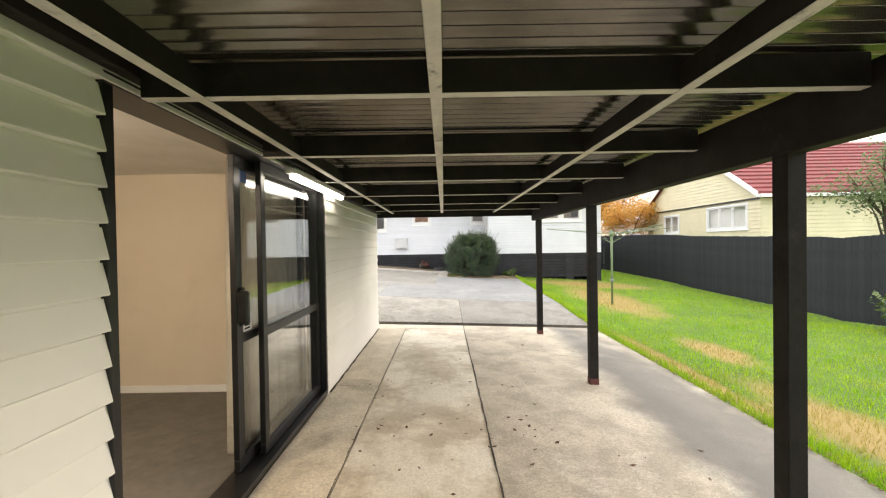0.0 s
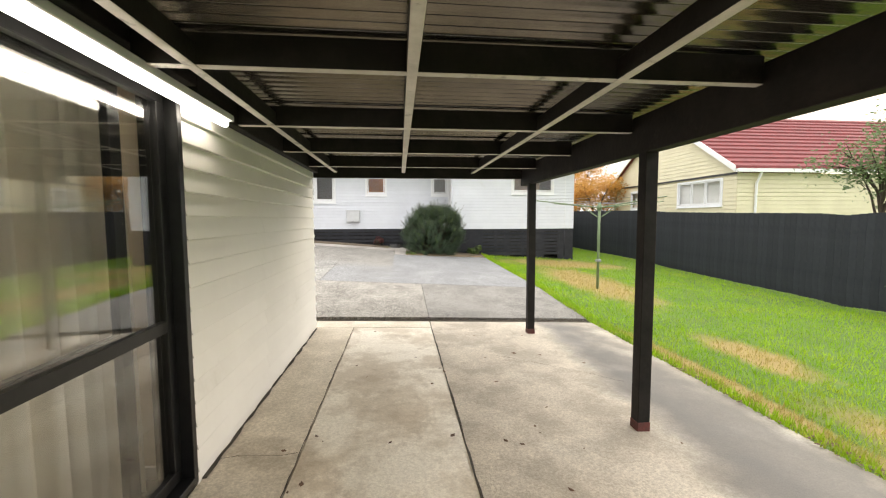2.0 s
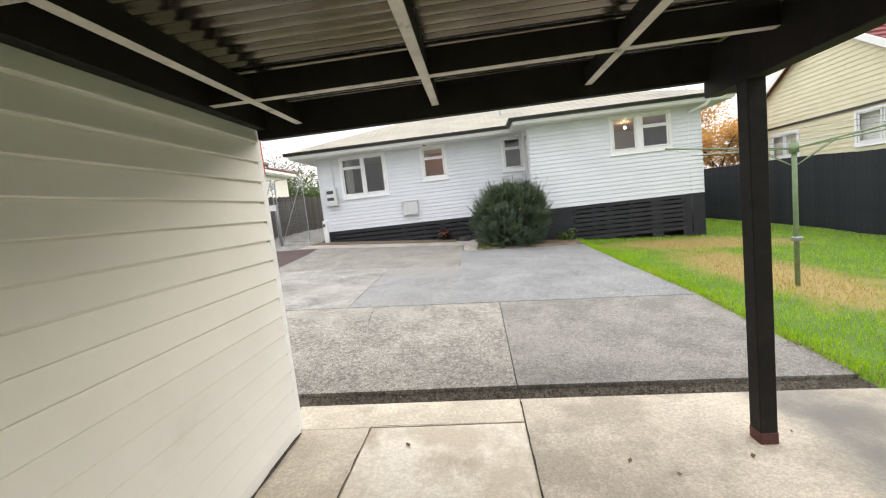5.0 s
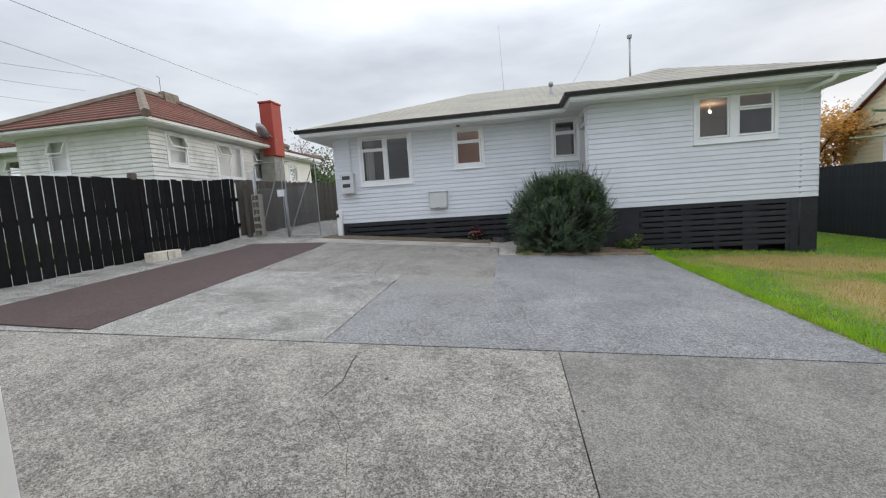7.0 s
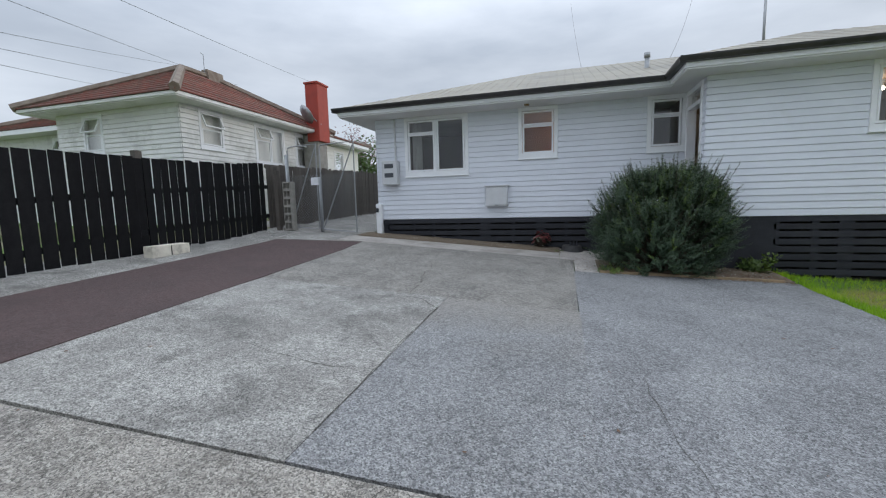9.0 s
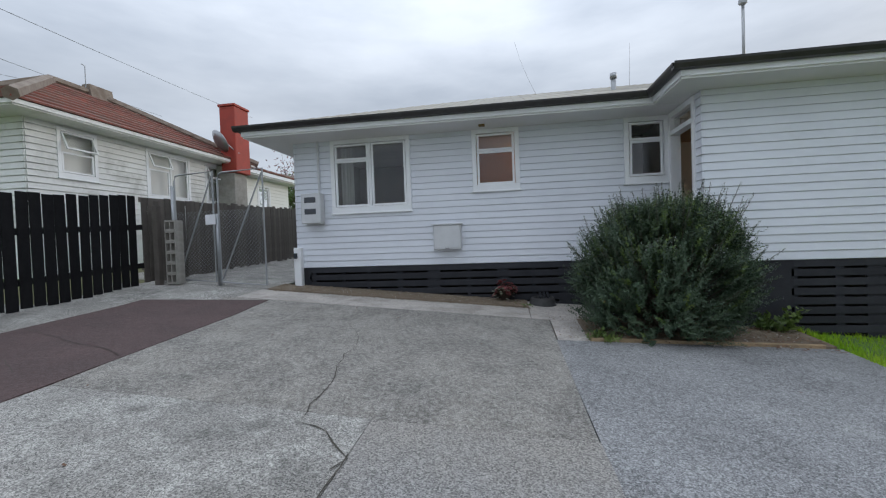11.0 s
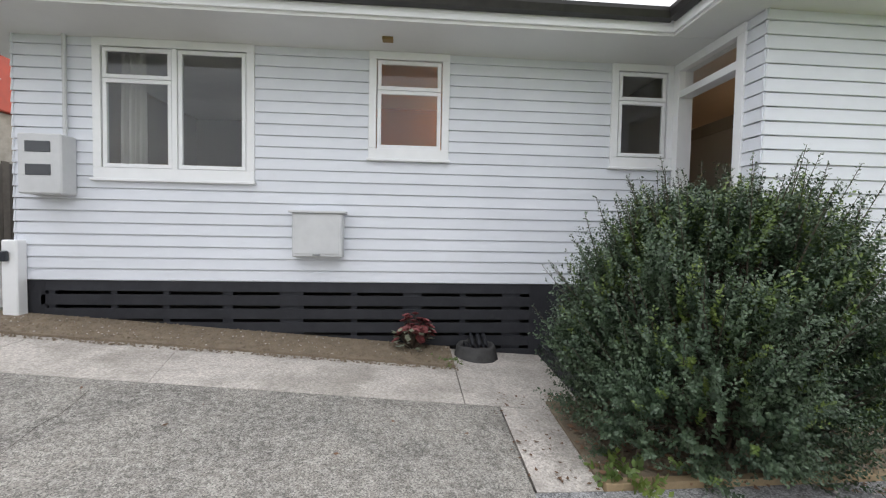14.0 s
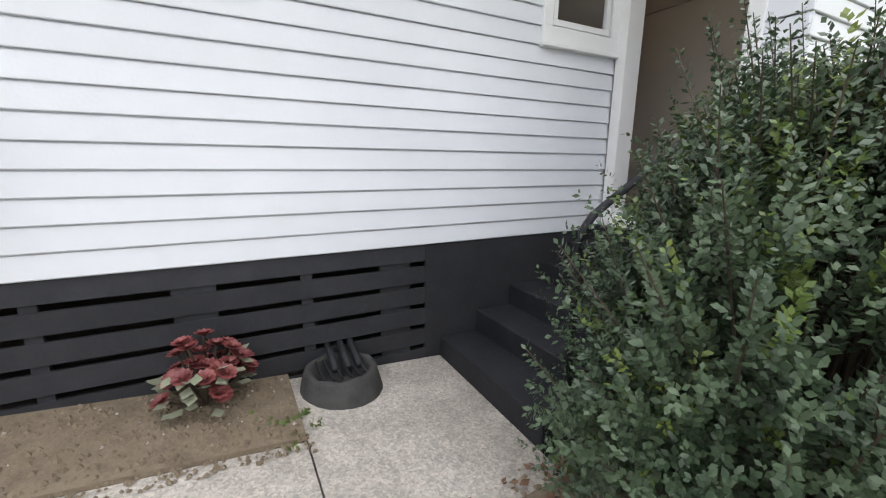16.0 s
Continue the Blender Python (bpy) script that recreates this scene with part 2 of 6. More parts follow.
CONC_W = material("sandy_path_concrete", (0.505, 0.465, 0.422), (0.365, 0.335, 0.300), 0.85, 2.4, 0.6, 90, low=0.42, high=0.60, speck=(0.287, 0.265, 0.244), speck_scale=40, speck_amount=0.45, stain=(0.287, 0.261, 0.226), stain_scale=2.2, stain_low=0.55, stain_high=0.70, grain=0.22, grain_scale=90)
CONC_X = material("speckled_driveway_concrete", (0.235, 0.219, 0.194), (0.146, 0.136, 0.122), 0.85, 2.2, 0.9, 90, low=0.41, high=0.60, speck=(0.373, 0.356, 0.324), speck_scale=24, speck_amount=0.5, stain=(0.122, 0.117, 0.106), stain_scale=1.6, stain_low=0.53, stain_high=0.70, grain=0.55, grain_scale=150)
CONC_F = material("fading_driveway_concrete", (0.211, 0.212, 0.214), (0.151, 0.151, 0.152), 0.8, 1.3, 0.8, 90, low=0.40, high=0.62, speck=(0.396, 0.392, 0.378), speck_scale=30, speck_amount=0.42, fade=(0.2, 1.5, (0.257, 0.241, 0.218), 0.9), grain=0.6, grain_scale=135)
REDSEAL = material("faded_red_asphalt", (0.082, 0.051, 0.048), (0.062, 0.041, 0.039), 0.9, 1.8, 0.7, 100, speck=(0.125, 0.092, 0.087), speck_scale=28, speck_amount=0.35, grain=0.35, grain_scale=150)
SOIL = material("dry_brown_soil", (0.216, 0.168, 0.116), (0.140, 0.106, 0.072), 0.95, 9, 1.0, 40, speck=(0.208, 0.176, 0.136), speck_scale=60, speck_amount=0.4)
CRACK = material("dark_joint_dirt", (0.045, 0.040, 0.032), (0.085, 0.075, 0.06), 0.95, 12, 0.6, 60)
JOINTSOIL = material("dark_joint_soil", (0.085, 0.072, 0.055), (0.045, 0.038, 0.03), 0.95, 7, 1.0, 40, speck=(0.16, 0.135, 0.10), speck_scale=40, speck_amount=0.5)
LAWN = material("lawn_grass", (0.11, 0.195, 0.025), (0.085, 0.15, 0.02), 0.9, 1.6, 1.0, 60, speck=(0.07, 0.12, 0.015), speck_scale=40, speck_amount=0.5)
BLADE = material("grass_blade", (0.37, 0.56, 0.015), (0.22, 0.43, 0.012), 0.6, 2.0, back=0.35, stain=(0.48, 0.46, 0.07), stain_scale=1.1, stain_low=0.54, stain_high=0.76)


def worn_strips(m, dry, strips):
    """Dry worn strips in the grass, as soft-edged ovals (x, y, half width, half length)."""
    n, l = m.node_tree.nodes, m.node_tree.links
    p = n["Principled BSDF"]
    col = p.inputs["Base Color"].links[0].from_socket
    geo = n.new("ShaderNodeNewGeometry")
    wob = n.new("ShaderNodeTexNoise")
    wob.inputs["Scale"].default_value, wob.inputs["Detail"].default_value = 2.2, 6
    l.new(geo.outputs["Position"], wob.inputs["Vector"])
    for x, y, rx, ry in strips:
        mp = n.new("ShaderNodeMapping")
        mp.inputs["Location"].default_value = (-x / rx, -y / ry, 0)
        mp.inputs["Scale"].default_value = (1 / rx, 1 / ry, 0)
        ln = n.new("ShaderNodeVectorMath")
        ln.operation = "LENGTH"
        ad = n.new("ShaderNodeMath")
        ad.operation = "ADD"
        rg = n.new("ShaderNodeMapRange")
        rg.inputs["From Min"].default_value, rg.inputs["From Max"].default_value = 1.7, 1.15
        rg.inputs["To Min"].default_value, rg.inputs["To Max"].default_value = 0.0, 0.85
        mx = n.new("ShaderNodeMixRGB")
        mx.inputs["Color2"].default_value = (*dry, 1)
        l.new(geo.outputs["Position"], mp.inputs["Vector"])
        l.new(mp.outputs["Vector"], ln.inputs[0])
        l.new(ln.outputs["Value"], ad.inputs[0])
        l.new(wob.outputs["Fac"], ad.inputs[1])
        l.new(ad.outputs[0], rg.inputs["Value"])
        l.new(rg.outputs["Result"], mx.inputs["Fac"])
        l.new(col, mx.inputs["Color1"])
        col = mx.outputs["Color"]
    l.new(col, p.inputs["Base Color"])
    for t in [k for k in n if k.bl_idname == "ShaderNodeBsdfTranslucent"]:
        l.new(col, t.inputs["Color"])


STRIPS = [(3.75, 2.6, 0.5, 2.2), (3.2, 5.6, 0.14, 2.0), (4.3, 6.3, 0.35, 0.9), (4.7, 11.6, 0.9, 2.6), (5.6, 15.2, 2.2, 1.0)]
worn_strips(LAWN, (0.36, 0.25, 0.10), STRIPS)
worn_strips(BLADE, (0.52, 0.38, 0.16), STRIPS)
FENCEB = material("black_stained_fence_timber", (0.006, 0.006, 0.007), (0.011, 0.011, 0.012), 0.75, 4, 0.3, 40, piece=0.25, spec=0.15)
FENCEG = material("charcoal_painted_fence", (0.026, 0.029, 0.036), (0.037, 0.04, 0.047), 0.7, 2.5, 0.25, 40, piece=0.10, spec=0.2, stain=(0.06, 0.062, 0.068), stain_scale=1.5, stain_low=0.6, stain_high=0.9)
FENCEW = material("weathered_grey_palings", (0.095, 0.082, 0.07), (0.065, 0.056, 0.048), 0.8, 5, 0.4, 40, piece=0.25)
GALV = material("galvanised_steel", (0.38, 0.39, 0.40), (0.30, 0.31, 0.32), 0.4, 8, metal=0.6)
GREENPAINT = material("pale_green_painted_steel", (0.20, 0.28, 0.15), (0.15, 0.2, 0.11), 0.6, 8)
LEAF = material("dark_shrub_leaf", (0.041, 0.072, 0.041), (0.086, 0.129, 0.069), 0.40, 6.0, spec=0.45, back=0.15)
LEAFY = material("yellow_green_leaf", (0.08, 0.135, 0.035), (0.17, 0.23, 0.05), 0.42, 3.0, back=0.25)
TWIG = material("brown_twig", (0.07, 0.05, 0.035), (0.05, 0.035, 0.025), 0.8, 8)
REDLEAF = material("red_succulent_leaf", (0.30, 0.085, 0.085), (0.17, 0.045, 0.045), 0.45, 8, back=0.1)
GREYLEAF = material("grey_green_leaf", (0.26, 0.27, 0.20), (0.20, 0.22, 0.15), 0.5, 8)
AUTUMN = material("orange_autumn_leaf", (0.60, 0.27, 0.03), (0.36, 0.20, 0.03), 0.7, 1.6, back=0.15)
TREELEAF = material("green_tree_leaf", (0.07, 0.12, 0.03), (0.10, 0.16, 0.04), 0.6, 1.0, back=0.2)
BLOSSOM = material("dusky_pink_tree_leaf", (0.28, 0.14, 0.14), (0.20, 0.11, 0.10), 0.7, 1.0, back=0.2)
CARPET = material("grey_brown_carpet", (0.19, 0.178, 0.158), (0.145, 0.135, 0.12), 0.95, 8, 0.6, 200)
CREAMWALL = material("cream_plaster_wall", (0.66, 0.59, 0.49), (0.63, 0.56, 0.465), 0.7, 0.8, 0.05, 60, stain=(0.58, 0.51, 0.42), stain_scale=0.9)
CEILW = material("white_ceiling_paint", (0.84, 0.82, 0.78), None, 0.8, 1.0)
CURTAIN = material("sheer_grey_curtain", (0.90, 0.87, 0.80), (0.80, 0.77, 0.70), 0.9, 2.0, back=0.25)
UNDER = material("underfloor_shade", (0.022, 0.019, 0.016), (0.03, 0.026, 0.022), 0.95, 6)
REDOX = material("rust_red_primer", (0.14, 0.035, 0.03), (0.06, 0.03, 0.026), 0.7, 14, 0.3, 40)
PALEBLOCK = material("pale_cast_kerb", (0.80, 0.75, 0.64), (0.66, 0.61, 0.51), 0.85, 5, 0.4, 60, stain=(0.36, 0.32, 0.26), stain_scale=4)
TUBE = emitter("lit_fluorescent_tube", (1.0, 0.97, 0.90), 7.0)
BULB = emitter("lit_ceiling_bulb", (1.0, 0.80, 0.55), 12.0)
PAPER = material("white_paper", (0.75, 0.76, 0.78), None, 0.7)
BLUEPAPER = material("blue_sticker", (0.05, 0.12, 0.42), None, 0.5)
PLASTIC = material("grey_white_plastic", (0.62, 0.63, 0.64), (0.56, 0.57, 0.58), 0.45, 4)
DARKGLASS = material("dark_meter_window", (0.05, 0.055, 0.065), None, 0.15)
CONCGREY = material("grey_concrete_block", (0.33, 0.315, 0.285), (0.25, 0.235, 0.21), 0.9, 6, 0.5, 60)
DRY = material("dry_fallen_leaf", (0.19, 0.105, 0.06), (0.11, 0.06, 0.035), 0.8, 20, piece=0.4)


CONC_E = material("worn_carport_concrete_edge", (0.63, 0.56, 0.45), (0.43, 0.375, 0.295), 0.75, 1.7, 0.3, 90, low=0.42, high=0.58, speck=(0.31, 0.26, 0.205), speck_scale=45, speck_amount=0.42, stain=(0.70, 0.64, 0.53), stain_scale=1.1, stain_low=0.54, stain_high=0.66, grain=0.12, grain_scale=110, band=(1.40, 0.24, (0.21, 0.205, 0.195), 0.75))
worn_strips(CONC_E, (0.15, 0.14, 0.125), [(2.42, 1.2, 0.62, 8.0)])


# ---- building helpers ----
def thing(name, at, label, category, group="", kind=""):
    ob = new(name)
    ob.location = at
    ob.empty_display_size = 0.1
    return tagged(ob, label, category, group, kind)


def root_of(ob):
    while ob.parent:
        ob = ob.parent
    return ob


def finish(name, bm, mat, smooth=False):
    me = bpy.data.meshes.new(name)
    bm.to_mesh(me)
    bm.free()
    me.materials.append(mat)
    if smooth:
        for p in me.polygons:
            p.use_smooth = True
    return me


def part(name, bm, mat, parent, label="", smooth=False):
    """One mesh, drawn in world places, as a part of parent."""
    at = root_of(parent).location
    bmesh.ops.translate(bm, verts=bm.verts, vec=-at)
    ob = new(name, finish(name, bm, mat, smooth))
    ob.parent = parent
    return tagged(ob, label)


def whole(name, bm, mat, label, category="", group="", kind="", smooth=False, at=(0, 0, 0)):
    bmesh.ops.translate(bm, verts=bm.verts, vec=-Vector(at))
    ob = new(name, finish(name, bm, mat, smooth))
    ob.location = at
    return tagged(ob, label, category, group, kind)


def piece(name, mesh, m, parent, label=""):
    ob = new(name, mesh)
    ob.parent = parent
    ob.matrix_basis = Matrix.Translation(-root_of(parent).location) @ m
    return tagged(ob, label)


def box(x0, x1, y0, y1, z0, z1, bm=None, bevel=0.0):
    made = bmesh.new()
    r = bmesh.ops.create_cube(made, size=1)
    for v in made.verts:
        v.co = Vector(((x0 + x1) / 2 + v.co.x * (x1 - x0), (y0 + y1) / 2 + v.co.y * (y1 - y0), (z0 + z1) / 2 + v.co.z * (z1 - z0)))
    if bevel:
        bmesh.ops.bevel(made, geom=made.edges[:], offset=bevel, segments=1, affect="EDGES")
    return join(bm, made)


def join(bm, made):
    if bm is None:
        return made
    me = bpy.data.meshes.new("tmp")
    made.to_mesh(me)
    made.free()
    bm.from_mesh(me)
    bpy.data.meshes.remove(me)
    return bm


def beam(a, b, w, h, bm=None, bevel=0.004):
    """A bar with a rectangular section from a to b; w across, h upright."""
    a, b = Vector(a), Vector(b)
    d = (b - a)
    side = d.cross(Vector((0, 0, 1)))
    if side.length < 1e-6:
        side = Vector((1, 0, 0))
    side.normalize()
    up = side.cross(d).normalized()
    made = box(-w / 2, w / 2, 0, d.length, -h / 2, h / 2, bevel=bevel)
    m = Matrix((side, d.normalized(), up)).transposed().to_4x4()
    made.transform(Matrix.Translation(a) @ m)
    return join(bm, made)


def tube(points, r, bm=None, sides=8, taper=None):
    made = bmesh.new()
    pts = [Vector(p) for p in points]
    rings = []
    for i, p in enumerate(pts):
        d = (pts[min(i + 1, len(pts) - 1)] - pts[max(i - 1, 0)]).normalized()
        s = d.cross(Vector((0.31, 0.17, 0.93)))
        s.normalize()
        u = s.cross(d)
        rad = r if taper is None else r + (taper - r) * i / (len(pts) - 1)
        rings.append([made.verts.new(p + rad * (math.cos(k * math.tau / sides) * s + math.sin(k * math.tau / sides) * u)) for k in range(sides)])
    for a, b in zip(rings, rings[1:]):
        for k in range(sides):
            made.faces.new((a[k], a[(k + 1) % sides], b[(k + 1) % sides], b[k]))
    made.faces.new(rings[0])
    made.faces.new(rings[-1])
    bmesh.ops.recalc_face_normals(made, faces=made.faces)
    return join(bm, made)


def prism(points, y0, y1, axis="y"):
    """A closed outline given as (u, z) pairs pushed along an axis."""
    bm = bmesh.new()
    def at(u, z, w):
        return (u, w, z) if axis == "y" else (w, u, z)
    a = [bm.verts.new(at(u, z, y0)) for u, z in points]
    b = [bm.verts.new(at(u, z, y1)) for u, z in points]
    bm.faces.new(a)
    bm.faces.new(b)
    for i in range(len(a)):
        j = (i + 1) % len(a)
        bm.faces.new((a[i], a[j], b[j], b[i]))
    bmesh.ops.recalc_face_normals(bm, faces=bm.faces)
    return bm


def steps_between(v, table):
    """Smooth steps through (place, height) pairs."""
    if v <= table[0][0]:
        return table[0][1]
    for (a, za), (b, zb) in zip(table, table[1:]):
        if v <= b:
            f = (v - a) / (b - a)
            return za + (zb - za) * f
    return table[-1][1]


RISE = [(7.75, 0.07), (8.05, 0.10), (9.0, 0.20), (10.0, 0.30), (13.0, 0.36), (15.5, 0.42), (16.4, 0.48), (17.7, 0.52), (24, 0.6)]


def gz(x, y):
    """Height of the finished ground."""
    f = min(max((y - 7.9) / 1.6, 0), 1)
    cross = -0.03 * (1 - f) - 0.06 * f
    x_ = min(max(x, -9), 9)
    z = steps_between(y, RISE) + cross * x_
    if x_ < 0:
        z += 0.003 * min(max(y - 10, 0), 12) * -x_
    if x_ > 2.9:
        z -= 0.05 * min(1, (x_ - 2.9) / 0.3)
    return z


def slab(name, outline, mat, parent, lift=0.0, thick=0.12, step=0.45, label=""):
    """A poured slab over a four-cornered outline (a, b, c, d), lying on the ground's slope."""
    bm = bmesh.new()
    a, b, c, d = [Vector((*p, 0)) for p in outline]
    nu = max(2, int(max((b - a).length, (c - d).length) / step))
    nv = max(2, int(max((d - a).length, (c - b).length) / step))
    grid = []
    for j in range(nv + 1):
        row = []
        for i in range(nu + 1):
            u, v = i / nu, j / nv
            p = (a * (1 - u) + b * u) * (1 - v) + (d * (1 - u) + c * u) * v
            edge = 0.006 if i in (0, nu) or j in (0, nv) else 0
            row.append(bm.verts.new((p.x, p.y, gz(p.x, p.y) + lift - edge)))
        grid.append(row)
    for j in range(nv):
        for i in range(nu):
            bm.faces.new((grid[j][i], grid[j][i + 1], grid[j + 1][i + 1], grid[j + 1][i]))
    edge = [e for e in bm.edges if e.is_boundary]
    r = bmesh.ops.extrude_edge_only(bm, edges=edge)
    for v in r["geom"]:
        if isinstance(v, bmesh.types.BMVert):
            v.co.z -= thick
    bmesh.ops.recalc_face_normals(bm, faces=bm.faces)
    return part(name, bm, mat, parent, label)


def board_wall(parent, mat, origin, along, out, length, z0, z1, pitch, openings=(), name="weatherboard", base=None, lap=0.019, taper=0.010, groove=0.008, ext=(0.0, 0.0), pieces=True, thick=0.12, joints=()):
    """Lapped boards on a solid wall with real openings (u0, u1, z0, z1). Returns the wall part."""
    o, a, n_ = Vector(origin), Vector(along).normalized(), Vector(out).normalized()
    us = sorted({0.0, length, *[v for w in openings for v in w[:2]]})
    core = bmesh.new()

    def block(u0, u1, za, zb, da, db, bm):
        p = [o + a * u + n_ * d for u, d in ((u0, da), (u1, da), (u1, db), (u0, db))]
        lo = [bm.verts.new((q.x, q.y, za)) for q in p]
        hi = [bm.verts.new((q.x, q.y, zb)) for q in p]
        bm.faces.new(lo)
        bm.faces.new(hi)
        for i in range(4):
            bm.faces.new((lo[i], lo[(i + 1) % 4], hi[(i + 1) % 4], hi[i]))

    for u0, u1 in zip(us, us[1:]):
        mid = (u0 + u1) / 2
        cuts = sorted([w[2:4] for w in openings if w[0] - 1e-6 < mid < w[1] + 1e-6])
        z = z0
        for ca, cb in cuts:
            if ca > z + 1e-4:
                block(u0, u1, z, ca, -thick, 0.0, core)
            z = max(z, cb)
        if z < z1 - 1e-4:
            block(u0, u1, z, z1, -thick, 0.0, core)
    bmesh.ops.remove_doubles(core, verts=core.verts, dist=1e-5)
    bmesh.ops.recalc_face_normals(core, faces=core.faces)
    wall = part("wall", core, base or mat, parent)
    rows = int(math.ceil((z1 - z0) / pitch - 1e-6))
    joined = bmesh.new()
    for k in range(rows):
        za, zb = z0 + k * pitch, min(z0 + (k + 1) * pitch, z1)
        spans = [(-ext[0], length + ext[1])]
        for w in openings:
            if w[2] < (za + zb) / 2 < w[3]:
                spans = [s for lo, hi in spans for s in ((lo, min(hi, w[0])), (max(lo, w[1]), hi)) if s[1] - s[0] > 0.01]
        for j in joints:
            # a butt joint, its gap a little uneven from board to board
            g = random.uniform(0.0005, 0.0014)
            c = j + random.uniform(-0.004, 0.004)
            spans = [s for lo, hi in spans for s in (((lo, c - g), (c + g, hi)) if lo < c < hi else ((lo, hi),))]
        for u0, u1 in spans:
            bm = bmesh.new() if pieces else joined
            jig = random.uniform(-0.0012, 0.0012)
            sec = [(0.0, za + groove + jig), (lap, za + groove + jig), (lap + 0.002, za + groove + 0.004 + jig), (lap - taper, zb + jig), (0.0, zb + jig)]
            v0 = [bm.verts.new((*(o + a * u0 + n_ * d).xy, z)) for d, z in sec]
            v1 = [bm.verts.new((*(o + a * u1 + n_ * d).xy, z)) for d, z in sec]
            bm.faces.new(v0)
            bm.faces.new(v1)
            for i in range(len(sec)):
                j = (i + 1) % len(sec)
                bm.faces.new((v0[i], v0[j], v1[j], v1[i]))
            if pieces:
                bmesh.ops.recalc_face_normals(bm, faces=bm.faces)
                part(name, bm, mat, wall)
    if pieces:
        joined.free()
    else:
        bmesh.ops.recalc_face_normals(joined, faces=joined.faces)
        tagged(part("weatherboards", joined, mat, wall), kind="stuff")
    return wall


def frame_ring(o, a, n_, u0, u1, z0, z1, w, d0, d1, bm=None, sill=None):
    """Four flat members round an opening; o, a, n_ give the wall's plane."""
    def blk(ua, ub, za, zb, bm):
        p = [o + a * u + n_ * d for u, d in ((ua, d0), (ub, d0), (ub, d1), (ua, d1))]
        made = bmesh.new()
        lo = [made.verts.new((q.x, q.y, za)) for q in p]
        hi = [made.verts.new((q.x, q.y, zb)) for q in p]
        made.faces.new(lo)
        made.faces.new(hi)
        for i in range(4):
            made.faces.new((lo[i], lo[(i + 1) % 4], hi[(i + 1) % 4], hi[i]))
        bmesh.ops.recalc_face_normals(made, faces=made.faces)
        bmesh.ops.bevel(made, geom=made.edges[:], offset=0.003, segments=1, affect="EDGES")
        return join(bm, made)
    b = sill or w
    bm = blk(u0, u1, z0, z0 + b, bm)
    bm = blk(u0, u1, z1 - w, z1, bm)
    bm = blk(u0, u0 + w, z0 + b, z1 - w, bm)
    bm = blk(u1 - w, u1, z0 + b, z1 - w, bm)
    return bm


def window(parent, o, a, n_, u0, u1, z0, z1, lights, label="", glass=GLASS, trim=TRIM, deep=0.03):
    """A timber window: outer frame with a broad sill board, sashes and panes. lights: (u0, u1, z0, z1, open degrees)."""
    o, a, n_ = Vector(o), Vector(a).normalized(), Vector(n_).normalized()
    w = part("window", frame_ring(o, a, n_, u0, u1, z0, z1, 0.075, -0.03, 0.034, sill=0.11), trim, parent, label)
    s0, s1 = o + a * (u0 - 0.015), o + a * (u1 + 0.015)
    part("sill", beam((s0 + n_ * 0.03) + Vector((0, 0, z0 - 0.006)), (s1 + n_ * 0.03) + Vector((0, 0, z0 - 0.006)), 0.06, 0.026), trim, w)
    for i, (pa, pb, qa, qb, tilt) in enumerate(lights):
        hinge = o + a * pa + n_ * 0.02 + Vector((0, 0, qb))
        rot = Matrix.Translation(hinge) @ Matrix.Rotation(radians(tilt), 4, a) @ Matrix.Translation(-hinge) if tilt else Matrix()
        sb = frame_ring(o, a, n_, pa, pb, qa, qb, 0.038, -0.012, 0.022)
        sb.transform(rot)
        part("sash", sb, trim, w)
        q = [o + a * u + n_ * 0.002 + Vector((0, 0, z)) for u, z in ((pa + 0.03, qa + 0.03), (pb - 0.03, qa + 0.03), (pb - 0.03, qb - 0.03), (pa + 0.03, qb - 0.03))]
        gb = bmesh.new()
        gb.faces.new([gb.verts.new(p) for p in q])
        r = bmesh.ops.extrude_face_region(gb, geom=gb.faces[:])
        bmesh.ops.translate(gb, verts=[v for v in r["geom"] if isinstance(v, bmesh.types.BMVert)], vec=n_ * 0.004)
        bmesh.ops.recalc_face_normals(gb, faces=gb.faces)
        gb.transform(rot)
        pane = part("pane", gb, glass, w)
        pane.visible_shadow = False
    return w


def hip_roof(x0, x1, y0, y1, z, pitch, mat, parent, ridge_axis="x", label="", name="roof", ribs=0.0, soffit=True):
    """A hipped roof over a rectangle of eaves."""
    h = (min(x1 - x0, y1 - y0) / 2)
    top = z + h * math.tan(radians(pitch))
    bm = bmesh.new()
    c = [bm.verts.new(p) for p in ((x0, y0, z), (x1, y0, z), (x1, y1, z), (x0, y1, z))]
    if ridge_axis == "x":
        r = [bm.verts.new((x0 + h, y0 + h, top)), bm.verts.new((x1 - h, y0 + h, top))]
        bm.faces.new((c[0], c[1], r[1], r[0]))
        bm.faces.new((c[1], c[2], r[1]))
        bm.faces.new((c[2], c[3], r[0], r[1]))
        bm.faces.new((c[3], c[0], r[0]))
    else:
        r = [bm.verts.new((x0 + h, y0 + h, top)), bm.verts.new((x0 + h, y1 - h, top))]
        bm.faces.new((c[0], c[1], r[0]))
        bm.faces.new((c[1], c[2], r[1], r[0]))
        bm.faces.new((c[2], c[3], r[1]))
        bm.faces.new((c[3], c[0], r[0], r[1]))
    ob = part(name, bm, mat, parent, label)
    return ob


